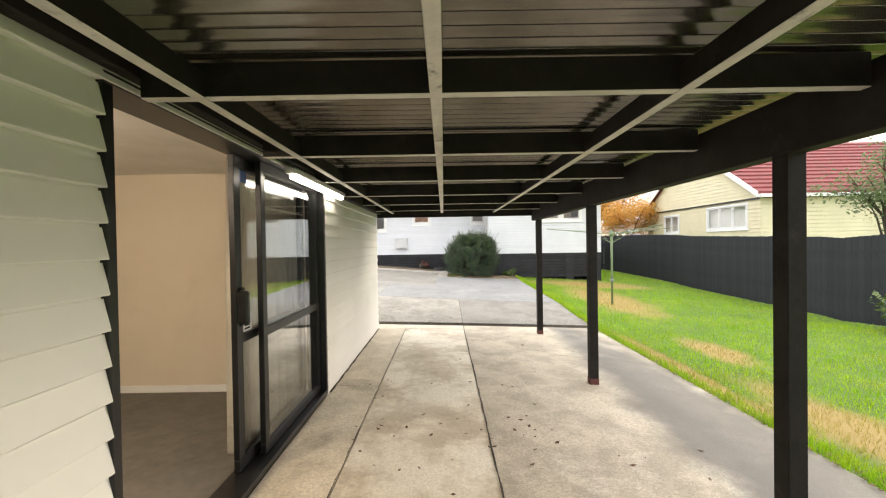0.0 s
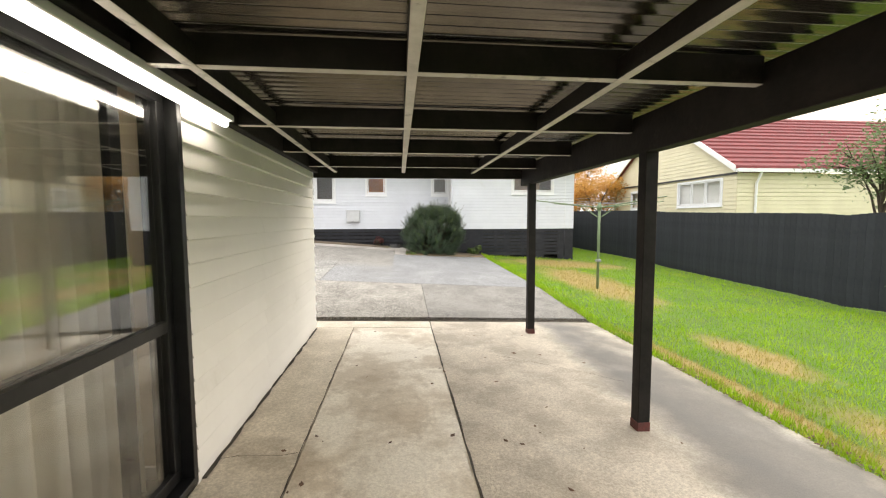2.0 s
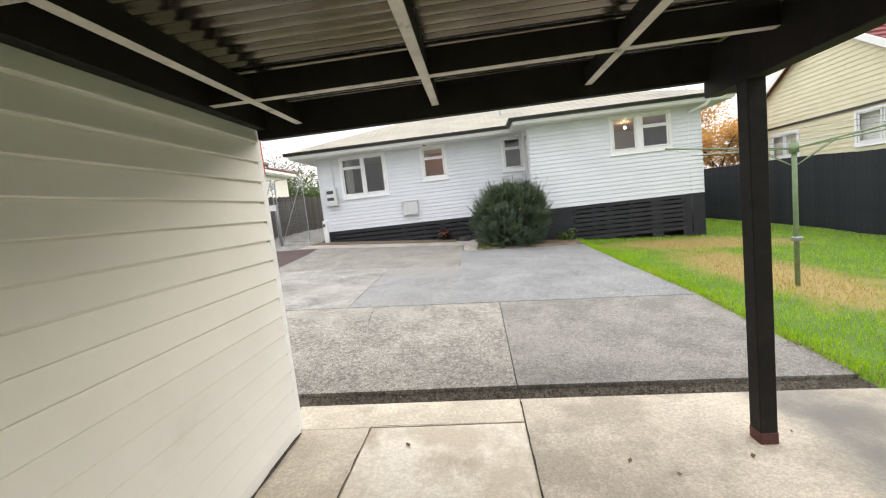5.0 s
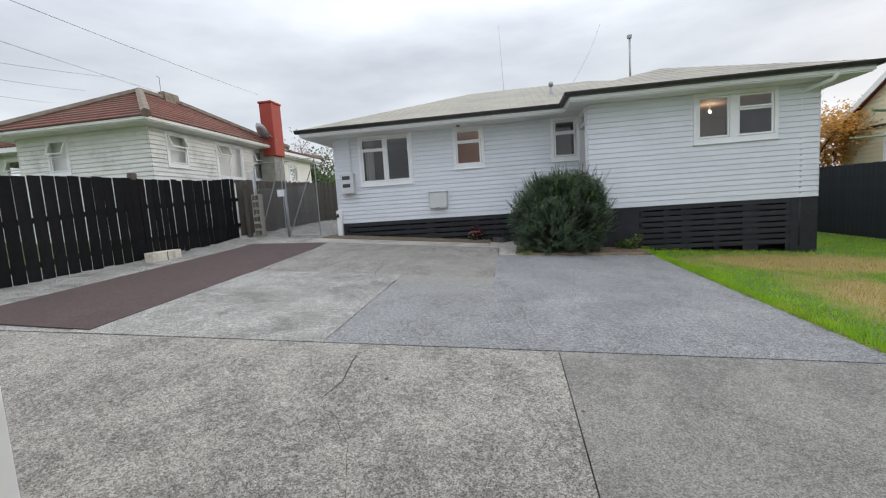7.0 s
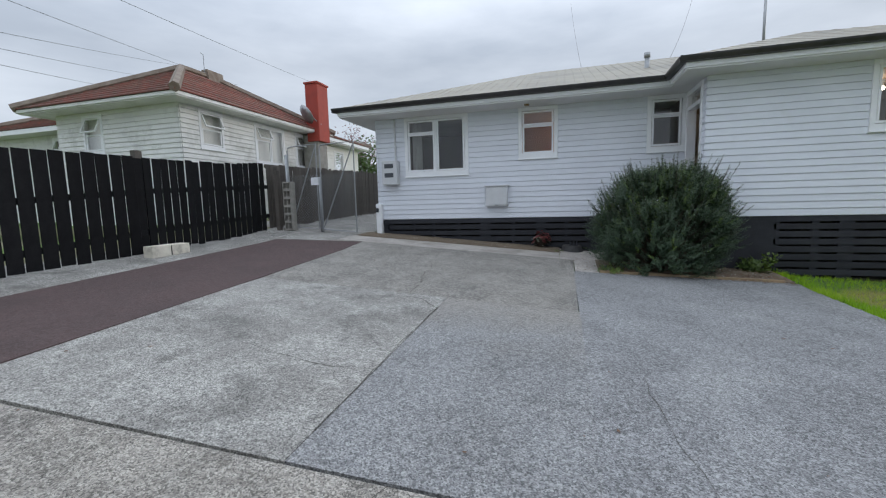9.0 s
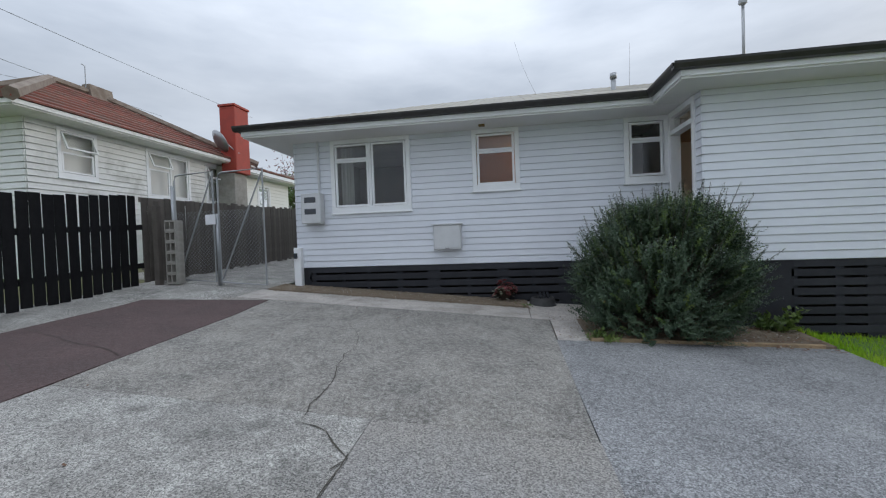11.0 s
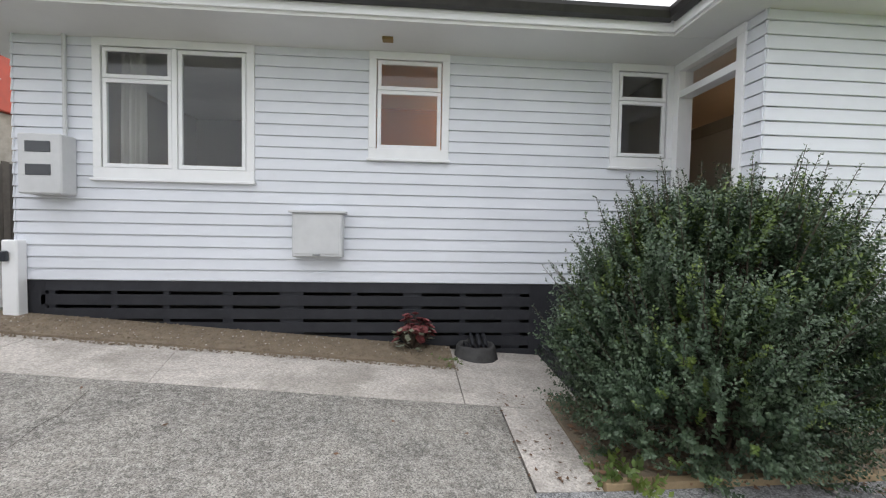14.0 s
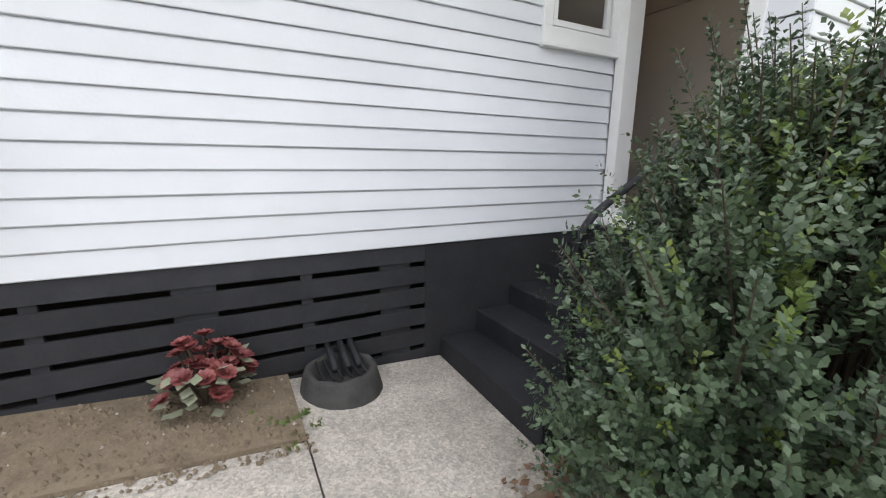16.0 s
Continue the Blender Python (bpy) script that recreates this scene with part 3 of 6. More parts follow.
# ---- the ground ----
def build_ground():
    bm = bmesh.new()
    def axis(a, b, fine0, fine1):
        v = [fine0 + i * 0.4 for i in range(int((fine1 - fine0) / 0.4) + 1)]
        lo, hi, s = [], [], 1.0
        p = fine0
        while p > a:
            p -= s
            s *= 1.5
            lo.append(max(p, a))
        p, s = v[-1], 1.0
        while p < b:
            p += s
            s *= 1.5
            hi.append(min(p, b))
        return lo[::-1] + v + hi
    xs, ys = axis(-400, 400, -11, 12), axis(-400, 400, -6, 26)
    grid = []
    for y in ys:
        row = []
        for x in xs:
            under = 0.06 if (-9 < x < 3.0 and -6 < y < 17.7) or (-9 < x < -4.6 and y < 26.5) else 0.0
            if 2.7 < x < 3.1:
                under = 0.05
            row.append(bm.verts.new((x, y, gz(x, min(y, 24)) - under + (0.012 * noise.noise((x * 0.9, y * 0.9, 0)) if x > 3.1 else 0))))
        grid.append(row)
    for j in range(len(ys) - 1):
        for i in range(len(xs) - 1):
            bm.faces.new((grid[j][i], grid[j][i + 1], grid[j + 1][i + 1], grid[j + 1][i]))
    return whole("ground", bm, LAWN, "green lawn with dry yellow worn patches", "lawn", kind="structure", smooth=True)


ground = build_ground()

carport_floor = thing("carport_floor", (0.8, 3, 0.05), "worn concrete carport floor poured in long strips", "concrete floor", kind="structure")
J = 0.006
slab("slab", ((-1.25, -4), (-0.768, -4), (-0.74, 7.47), (-1.25, 7.47)), CONC_A, carport_floor)
slab("slab", ((-0.76, -4), (0.35, -4), (0.352, 7.46), (-0.732, 7.46)), CONC_M, carport_floor, label="paler middle strip")
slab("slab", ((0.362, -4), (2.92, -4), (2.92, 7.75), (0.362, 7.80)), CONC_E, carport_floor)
slab("slab", ((-1.4, 7.475), (0.354, 7.472), (0.354, 7.80), (-1.4, 7.82)), CONC_A, carport_floor, lift=0.001)

driveway = thing("driveway", (-1, 12, 0.3), "patched grey concrete driveway slabs with dark cracked joints", "driveway", kind="structure")
slab("gap", ((-8.6, 7.8), (2.95, 7.75), (2.95, 7.98), (-8.6, 8.04)), JOINTSOIL, driveway, lift=-0.035, label="soil-filled gap between slabs")
JY = lambda x: 10.1 + 0.03 * x
slab("slab", ((-8.6, 8.03), (0.355, 8.0), (0.355, JY(0.355) - 0.012), (-8.6, JY(-8.6) - 0.012)), CONC_L, driveway, label="mottled exposed-aggregate slab")
slab("slab", ((0.363, 8.0), (2.92, 7.95), (2.92, JY(2.92) - 0.012), (0.363, JY(0.363) - 0.012)), CONC_D, driveway, label="dark smooth slab")
slab("slab", ((-4.3, JY(-4) + 0.01), (-1.685, JY(-1.69) + 0.01), (-1.735, 13.1), (-4.9, 13.1)), CONC_P, driveway, label="bleached pale slab")
slab("slab", ((-1.68, JY(-1.69) + 0.01), (-0.26, JY(-0.26) + 0.01), (-0.26, 13.1), (-1.73, 13.1)), CONC_F, driveway, label="blue-grey slab")
slab("slab", ((-4.9, 13.105), (-0.275, 13.105), (-0.25, 16.37), (-5.6, 16.40)), CONC_X, driveway, label="speckled grey slab")
slab("slab", ((-0.265, JY(-0.26) + 0.01), (2.92, JY(2.92) + 0.01), (2.92, 15.76), (-0.265, 15.46)), CONC_B, driveway, label="blue-grey slab")
red_strip = slab("red_strip", ((-6.04, 10.10), (-4.12, 10.06), (-4.50, 16.32), (-6.25, 15.85)), REDSEAL, driveway, lift=0.012, label="faded dark red sealed strip")
slab("edge_strip", ((-8.6, JY(-8.6) + 0.012), (-4.3, JY(-4) + 0.012), (-5.1, 17.2), (-8.6, 17.2)), CONC_P, driveway, lift=-0.004)
slab("gateway", ((-8.6, 17.2), (-5.0, 17.2), (-5.0, 26), (-8.6, 26)), CONC_P, driveway, lift=0.0)

path = thing("path", (-2, 16.8, 0.5), "sandy concrete garden path along the house", "path", kind="structure")
slab("paver", ((-5.1, 16.41), (-4.08, 16.40), (-4.06, 17.12), (-5.1, 17.14)), CONC_W, path)
slab("paver", ((-4.07, 16.40), (-2.714, 16.39), (-2.898, 17.12), (-4.05, 17.12)), CONC_W, path)
slab("paver", ((-2.71, 16.39), (-0.504, 16.38), (-0.504, 17.11), (-2.894, 17.12)), CONC_W, path)
slab("paver", ((-0.496, 16.38), (0.44, 16.38), (0.44, 17.66), (-0.496, 17.66)), CONC_W, path)
slab("paver", ((-0.24, 15.47), (0.13, 15.505), (0.13, 16.372), (-0.24, 16.372)), CONC_W, path)

YARD = material("dull_dry_yard_grass", (0.15, 0.155, 0.06), (0.11, 0.105, 0.05), 0.95, 1.5, 0.6, 50, stain=(0.20, 0.18, 0.13), stain_scale=0.6)
slab("yard", ((-30, 4), (-7.3, 4), (-7.45, 30), (-30, 30)), YARD, thing("neighbour_yard", (-12, 15, 0.4), "dull dry grass yard behind the paling fence", "yard", kind="structure"), lift=0.0, step=1.2)
garden_bed = slab("garden_bed", ((-5.0, 17.12), (-0.5, 17.115), (-0.5, 17.68), (-5.0, 17.68)), SOIL, thing("flower_bed", (-2.5, 17.4, 0.5), "dry bare soil bed with scattered pale stones below the house wall", "flower bed", kind="structure"), lift=0.02)
shrub_bed = slab("shrub_soil", ((0.135, 15.54), (2.9, 15.8), (2.9, 16.7), (0.135, 16.48)), SOIL, thing("shrub_bed", (1.1, 16, 0.45), "leaf-littered soil bed round the shrub", "flower bed", kind="structure"), lift=0.015)


# ---- the house ----
FY, WY, WX, HX0, HX1 = 17.68, 16.55, 1.86, -4.68, 6.42
PZ, SZ, EZ = 1.24, 3.562, 3.6
house = thing("house", (1, 20, 0.4), "white weatherboard bungalow on a charcoal slatted base", "house")
main_o, ux, back = Vector((HX0, FY, 0)), Vector((1, 0, 0)), Vector((0, -1, 0))


def u_(x):
    return x - HX0


wA, wB, wC = (-3.97, -2.47, 2.22, 3.56), (-1.36, -0.55, 2.49, 3.56), (1.15, 1.835, 2.48, 3.56)
board_wall(house, WHITE, main_o, ux, back, WX - HX0, PZ - 0.008, SZ, 0.112, [(u_(w[0]), u_(w[1]), w[2], w[3]) for w in (wA, wB, wC)], ext=(0.024, -0.03))
wD = (4.03, 5.66, 2.50, 3.56)
board_wall(house, WHITE, (WX, WY, 0), ux, back, HX1 - WX, PZ - 0.008, SZ, 0.112, [(wD[0] - WX, wD[1] - WX, wD[2], wD[3])], ext=(0.024, 0.024))
board_wall(house, WHITE, (WX, WY, 0), (0, 1, 0), (-1, 0, 0), 0.19, PZ - 0.008, SZ, 0.112, ext=(0.024, 0))
board_wall(house, WHITE, (HX0, FY, 0), (0, 1, 0), (-1, 0, 0), 8.0, PZ - 0.008, SZ, 0.112, ext=(0.024, 0), pieces=False)
board_wall(house, WHITE, (HX1, WY, 0), (0, 1, 0), (1, 0, 0), 9.0, PZ - 0.008, SZ, 0.112, ext=(0.024, 0), pieces=False)
part("back_wall", box(HX0, HX1, 25.5, 25.6, 0.3, SZ), DARKIN, house)
for w, lab in ((wA, "white timber window with a casement and fanlight"), (wB, "white timber window with a fanlight"), (wC, "white timber window with a fanlight")):
    a0, a1 = u_(w[0]), u_(w[1])
    if w is wA:
        m = u_(-3.24)
        lights = [(a0 + 0.085, m - 0.01, 3.185, 3.475, 0), (a0 + 0.085, m - 0.01, 2.335, 3.18, 0), (m + 0.05, a1 - 0.085, 2.335, 3.475, 0)]
    else:
        lights = [(a0 + 0.085, a1 - 0.085, 3.185, 3.475, 0), (a0 + 0.085, a1 - 0.085, 2.60, 3.18, 0)]
    win = window(house, main_o, ux, back, a0, a1, w[2], w[3], lights, lab)
    if w is wA:
        part("mullion", box(HX0 + m, HX0 + m + 0.045, FY - 0.034, FY + 0.02, 2.33, 3.48), TRIM, win)
a0, a1 = wD[0] - WX, wD[1] - WX
win = window(house, (WX, WY, 0), ux, back, a0, a1, wD[2], wD[3], [(a0 + 0.085, a0 + 0.70, 2.62, 3.475, 0), (a0 + 0.86, a1 - 0.085, 3.19, 3.475, 0), (a0 + 0.86, a1 - 0.085, 2.62, 3.18, 0)], "white timber window with one fixed and one opening light")
part("mullion", box(WX + a0 + 0.705, WX + a0 + 0.855, WY - 0.034, WY + 0.02, 2.61, 3.48), TRIM, win)

# rooms behind the windows
def room(x0, x1, y0, y1, mat, name, floor_z=1.3, ceil=3.57, open_left=False, top=None):
    r = part(name, box(x0, x1, y1, y1 + 0.05, floor_z, ceil), mat, house)
    if open_left:
        part("room_side", box(x0 - 0.05, x0, 17.7, y1, floor_z, ceil), mat, r)
    else:
        part("room_side", box(x0 - 0.05, x0, y0, y1, floor_z, ceil), mat, r)
    part("room_side", box(x1, x1 + 0.05, y0, y1, floor_z, ceil), mat, r)
    part("room_floor", box(x0, x1, y0, y1, floor_z - 0.05, floor_z), CARPET, r)
    part("room_ceiling", box(x0, x1, y0, y1, ceil, ceil + 0.04), top or CEILW, r)
    return r


room(-4.5, -1.95, FY + 0.14, 20.6, DARKIN, "room_wall")
room(-1.8, 0.2, FY + 0.14, 19.6, ORANGEIN, "room_wall")
room(0.4, 1.85, FY + 0.14, 19.0, DARKIN, "room_wall")
HALLTOP = material("warm_hall_ceiling", (0.62, 0.45, 0.30), (0.57, 0.41, 0.27), 0.7, 1.0)
HALLWALL = material("beige_hall_wall", (0.54, 0.505, 0.455), (0.5, 0.465, 0.42), 0.8, 1.0)
room(2.0, 6.3, WY + 0.14, 20.0, HALLWALL, "room_wall", open_left=True, top=HALLTOP)
partition = part("hall_partition", box(2.95, 3.05, WY + 0.141, 19.0, 1.3, 3.24), HALLWALL, house, "beige hall wall facing the entrance")
# darker strip stands in for the shadow along the top of the hall wall
part("hall_lintel", box(2.93, 2.96, WY + 0.142, 19.0, 3.1, 3.25), DARKIN, partition)
part("wall_joint", box(2.938, 2.952, 17.16, 17.19, 1.3, 3.1), TRIM, partition)

# entrance in the side of the wing
door_1 = part("doorway", frame_ring(Vector((WX, WY, 0)), Vector((0, 1, 0)), Vector((-1, 0, 0)), 0.18, 1.10, 1.27, 3.56, 0.085, -0.12, 0.035), TRIM, house, "white open entrance frame with a fanlight")
part("transom", box(WX - 0.03, WX + 0.1, WY + 0.265, WY + 1.015, 3.2, 3.27), TRIM, door_1)
fan = part("pane", box(WX + 0.03, WX + 0.035, WY + 0.265, WY + 1.015, 3.27, 3.475), GLASS, door_1)
fan.visible_shadow = False

# eaves, gutters, roofs
part("soffit", box(-5.3, WX - 0.02, 17.05, FY - 0.0, SZ, SZ + 0.03), SOFFIT, house)
part("soffit", box(1.42, 7.0, 16.05, WY, SZ + 0.002, SZ + 0.032), SOFFIT, house)
part("soffit", box(1.42, WX, WY, 17.05, SZ + 0.004, SZ + 0.034), SOFFIT, house)
part("soffit", box(HX1, 7.0, WY, 25, SZ + 0.001, SZ + 0.03), SOFFIT, house)
part("soffit", box(-5.3, HX0, FY, 25, SZ + 0.001, SZ + 0.03), SOFFIT, house)
for a, b in (((-5.32, 17.04), (1.42, 17.04)), ((1.41, 17.04), (1.41, 16.04)), ((1.40, 16.04), (7.03, 16.04)), ((7.02, 16.04), (7.02, 25)), ((-5.31, 17.04), (-5.31, 25))):
    part("fascia", beam((*a, EZ + 0.06), (*b, EZ + 0.06), 0.03, 0.14), TRIM, house)
G = [(-0.055, 0.0), (-0.03, -0.05), (0.03, -0.06), (0.05, -0.05), (0.055, 0.03), (0.045, 0.03), (0.04, -0.03), (-0.04, -0.03), (-0.05, 0.03), (-0.06, 0.03)]
for x0, x1, y in ((-5.42, 1.35, 16.98), (1.29, 7.12, 15.98)):
    part("gutter", prism([(y + u, EZ + 0.12 + z) for u, z in G], x0, x1, axis="x"), GUTTER, house)
for y0, y1, x in ((15.98, 16.98, 1.345), (15.98, 25, 7.08), (16.98, 25, -5.37)):
    part("gutter", prism([(x + u, EZ + 0.12 + z) for u, z in G], y0, y1), GUTTER, house)
hip_roof(-5.42, 7.1, 16.98, 25.6, EZ + 0.15, 20, ROOFM, house, "x")
hip_roof(1.29, 7.12, 15.98, 27.5, EZ + 0.152, 20, ROOFM, house, "y")


def roof_ribs(x0, x1, y0, y1, z, pitch, lo, hi, step=0.2):
    """Raised seams of the roof iron, from the front eave up to the hip or ridge."""
    h, t = min(x1 - x0, y1 - y0) / 2, math.tan(radians(pitch))
    x = lo
    while x < hi:
        run = min(x - x0, x1 - x, h) - 0.04
        if run > 0.1:
            part("roof_rib", beam((x, y0 + 0.03, z + 0.004), (x, y0 + run, z + run * t - 0.004), 0.035, 0.024), ROOFM, house)
        x += step


roof_ribs(-5.42, 7.1, 16.98, 25.6, EZ + 0.15, 20, -5.2, 3.9)
roof_ribs(1.29, 7.12, 15.98, 27.5, EZ + 0.152, 20, 1.5, 7.0)

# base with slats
# near-black backing and floor put deep shade behind the slat gaps
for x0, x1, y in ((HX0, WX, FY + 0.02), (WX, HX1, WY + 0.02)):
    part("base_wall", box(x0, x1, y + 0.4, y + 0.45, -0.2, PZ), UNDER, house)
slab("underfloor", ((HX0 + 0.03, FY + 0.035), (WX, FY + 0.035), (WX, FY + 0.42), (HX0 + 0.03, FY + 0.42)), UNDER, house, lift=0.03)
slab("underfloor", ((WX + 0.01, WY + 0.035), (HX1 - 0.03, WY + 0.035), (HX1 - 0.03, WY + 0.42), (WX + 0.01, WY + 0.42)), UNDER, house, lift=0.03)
base_l = part("base_frame", box(HX0, HX0 + 0.24, FY - 0.006, FY + 0.02, 0.3, PZ - 0.004), PLINTH, house)
for k in range(6):
    z1 = PZ - 0.006 - k * 0.137
    part("slat", box(HX0 + 0.2, 0.36, FY - 0.004 - 0.002 * (k % 2), FY + 0.018, z1 - 0.101, z1), PLINTH, base_l)
for x0, x1 in ((-4.42, -4.36), (-3.85, -3.79), (-3.36, -3.30), (-2.79, -2.69), (-2.23, -2.0), (-1.52, -1.46), (-0.99, -0.80), (-0.40, -0.34), (0.05, 0.24)):
    part("batten", box(x0, x1, FY + 0.008, FY + 0.03, 0.2, PZ - 0.01), PLINTH, base_l)
base_r = part("base_panel", box(WX, 2.93, WY - 0.005, WY + 0.02, -0.1, PZ - 0.004), PLINTH, house)
for k in range(8):
    z1 = PZ - 0.006 - k * 0.125
    part("slat", box(2.9, 5.95, WY - 0.003 - 0.002 * (k % 2), WY + 0.018, z1 - 0.092, z1), PLINTH, base_r)
for x0, x1 in ((2.9, 2.98), (3.42, 3.52), (3.78, 3.98), (4.45, 4.55), (5.02, 5.32), (5.85, 5.95)):
    part("batten", box(x0, x1, WY + 0.006, WY + 0.03, -0.1, PZ - 0.01), PLINTH, base_r)
part("base_panel", box(5.93, HX1 + 0.02, WY - 0.008, WY + 0.02, -0.2, PZ - 0.004), PLINTH, base_r)
part("base_panel", box(0.34, WX, FY - 0.009, FY + 0.02, 0.2, PZ - 0.004), PLINTH, base_l)
part("base_panel", box(HX1 - 0.02, HX1 + 0.0, WY, 25, -0.3, PZ - 0.004), PLINTH, house)
part("base_panel", box(HX0, HX0 + 0.02, FY, 25, 0.2, PZ - 0.004), PLINTH, house)

# entrance steps
steps = thing("entrance_steps", (1.2, 17.1, 0.45), "black painted concrete steps climbing beside the house wall", "steps")
STEP_X = (0.445, 0.72, 0.99, 1.26, 1.53, 1.78)
for k, (x0, z1) in enumerate(zip(STEP_X, (0.61, 0.755, 0.895, 1.03, 1.16, 1.275))):
    x1 = STEP_X[k + 1] + 0.01 if k < 5 else WX - 0.04
    part("step" if k < 5 else "landing", box(x0, x1, 16.68, FY - 0.012, 0.2, z1, bevel=0.006), STEPM, steps)
handrail = thing("handrail", (0.75, 16.75, 0.7), "bent black steel handrail beside the steps", "handrail")
part("rail", tube([(0.69, 16.78, 0.5), (0.68, 16.78, 1.35), (0.70, 16.78, 1.43), (0.76, 16.78, 1.50), (0.84, 16.78, 1.55), (1.8, 16.78, 2.10)], 0.02), STEPM, handrail, smooth=True)
part("post", tube([(1.6, 16.76, 1.2), (1.6, 16.76, 1.99)], 0.018), STEPM, handrail, smooth=True)


# ---- the garage and its lean-to carport ----
GX, GY = -1.27, 7.44
garage = thing("garage", (-3, 4, 0.1), "cream-white weatherboard garage converted to a room", "garage")
DY0, DY1, DZ0, DZ1 = 1.27, 4.06, 0.17, 2.335
GB, GT = 0.031, 2.40
board_wall(garage, CREAMW, (GX, -4, 0), (0, 1, 0), (1, 0, 0), GY + 3.98, GB, GT, 0.1325, [(DY0 + 4, DY1 + 4, DZ0 - 0.3, DZ1)], ext=(0, 0.02), lap=0.034, taper=0.024, groove=0.012, joints=(5.35 + 4,))
part("corner_board", box(GX - 0.075, GX + 0.008, GY + 0.016, GY + 0.08, GB, 2.36, bevel=0.003), TRIM, garage)
board_wall(garage, CREAMW, (-5.3, GY, 0), (1, 0, 0), (0, 1, 0), 3.94, GB, 2.6, 0.1325, ext=(0, 0.012), pieces=False)
part("back_wall", box(-5.4, GX, -4.1, -4, 0, 2.6), CREAMW, garage)
part("side_wall", box(-5.4, -5.3, -4.1, GY, 0, 2.6), CREAMW, garage)
part("room_end_wall", box(-5.3, GX - 0.13, 4.08, 4.18, 0.12, 2.6), CREAMWALL, garage)
part("skirting", box(-5.3, GX - 0.13, 4.06, 4.08, 0.15, 0.22), TRIM, garage)
part("room_far_wall", box(-3.9, -3.85, -2.5, 4.08, 0.12, 2.6), CREAMWALL, garage)
part("room_near_wall", box(-5.3, GX - 0.13, -2.6, -2.5, 0.12, 2.6), CREAMWALL, garage)
part("room_floor", box(-5.3, GX - 0.12, -4, GY - 0.1, 0.05, 0.15), CARPET, garage)
part("room_ceiling", box(-5.4, GX - 0.01, -4.1, GY, 2.45, 2.5), CEILW, garage)

slider = thing("sliding_door", (GX, 2.9, DZ0), "black aluminium sliding glass door standing half open", "sliding door")
part("door_frame", frame_ring(Vector((GX, 0, 0)), Vector((0, 1, 0)), Vector((1, 0, 0)), DY0, DY1, DZ0 - 0.05, DZ1, 0.045, -0.17, 0.03), BLACKAL, slider)
def leaf(y0, y1, x, name, stile=0.06):
    lf = part(name, frame_ring(Vector((x, 0, 0)), Vector((0, 1, 0)), Vector((1, 0, 0)), y0, y1, DZ0 + 0.0, DZ1 - 0.05, stile, -0.02, 0.02), BLACKAL, slider)
    part("midrail", box(x - 0.018, x + 0.018, y0 + stile, y1 - stile, 1.02, 1.08), BLACKAL, lf)
    for z0, z1 in ((DZ0 + stile, 1.02), (1.08, DZ1 - 0.05 - stile)):
        p = part("pane", box(x - 0.003, x + 0.003, y0 + stile, y1 - stile, z0, z1), GLASS, lf)
        p.visible_shadow = False
    return lf
slide_leaf = leaf(2.46, 3.78, GX - 0.125, "sliding_leaf", 0.08)
fixed_leaf = leaf(2.70, 4.02, GX - 0.055, "fixed_leaf", 0.07)
part("handle", box(GX - 0.105, GX - 0.03, 2.455, 2.50, 1.16, 1.38, bevel=0.012), BLACKAL, slide_leaf)
part("handle_plate", box(GX - 0.105, GX - 0.085, 2.49, 2.54, 1.14, 1.40, bevel=0.006), BLACKAL, slide_leaf)

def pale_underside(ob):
    """A paler colour on the lower faces of a dark timber."""
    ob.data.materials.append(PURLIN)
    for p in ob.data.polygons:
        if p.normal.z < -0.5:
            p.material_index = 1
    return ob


carport = thing("carport", (0.4, 3, 0), "dark timber lean-to carport roofed with corrugated sheet", "carport")
JB = 2.25
PX = 1.72
for y in (-0.85, 1.8, 4.52, 7.16):
    z = gz(PX, y)
    part("post", box(PX - 0.048, PX + 0.048, y - 0.048, y + 0.048, z - 0.02, 2.12, bevel=0.004), TIMBER, carport)
    part("post_foot", box(PX - 0.051, PX + 0.051, y - 0.051, y + 0.051, z - 0.02, z + 0.07, bevel=0.004), REDOX, carport, "rust-red primed foot")
part("edge_beam", box(PX - 0.05, PX + 0.05, -3.5, 7.52, 2.085, 2.36, bevel=0.004), TIMBER, carport)
part("wall_beam", box(GX + 0.036, GX + 0.10, -3.5, 4.1, 2.335, 2.42, bevel=0.004), TIMBER, carport)
part("wall_beam", box(GX + 0.036, GX + 0.10, 4.1, 7.46, 2.24, 2.42, bevel=0.004), TIMBER, carport)
for y in (-3.05, -1.95, -0.85, 0.27, 1.38, 2.46, 3.56, 4.68, 5.78, 6.88):
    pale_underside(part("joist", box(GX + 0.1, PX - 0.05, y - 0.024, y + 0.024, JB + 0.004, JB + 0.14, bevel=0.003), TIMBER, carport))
part("end_beam", box(GX + 0.03, PX + 0.05, 7.46, 7.52, 2.18, 2.40, bevel=0.004), TIMBER, carport)
for x in (-0.94, -0.02, 0.95):
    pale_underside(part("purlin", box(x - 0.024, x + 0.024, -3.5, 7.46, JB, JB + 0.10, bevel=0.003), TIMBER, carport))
bm = bmesh.new()
ny = int((7.6 + 3.6) / 0.0125)
prev = None
for j in range(ny + 1):
    y = -3.6 + j * 0.0125
    z = 2.44 + 0.02 * math.cos(j * 0.0125 / 0.0875 * math.tau)
    row = [bm.verts.new((x, y, z + 0.01 * (GX - x) / 3)) for x in (GX - 0.2, PX + 0.25)]
    if prev:
        bm.faces.new((prev[0], prev[1], row[1], row[0]))
    prev = row
part("roof_sheet", bm, SHEET, carport, smooth=True)

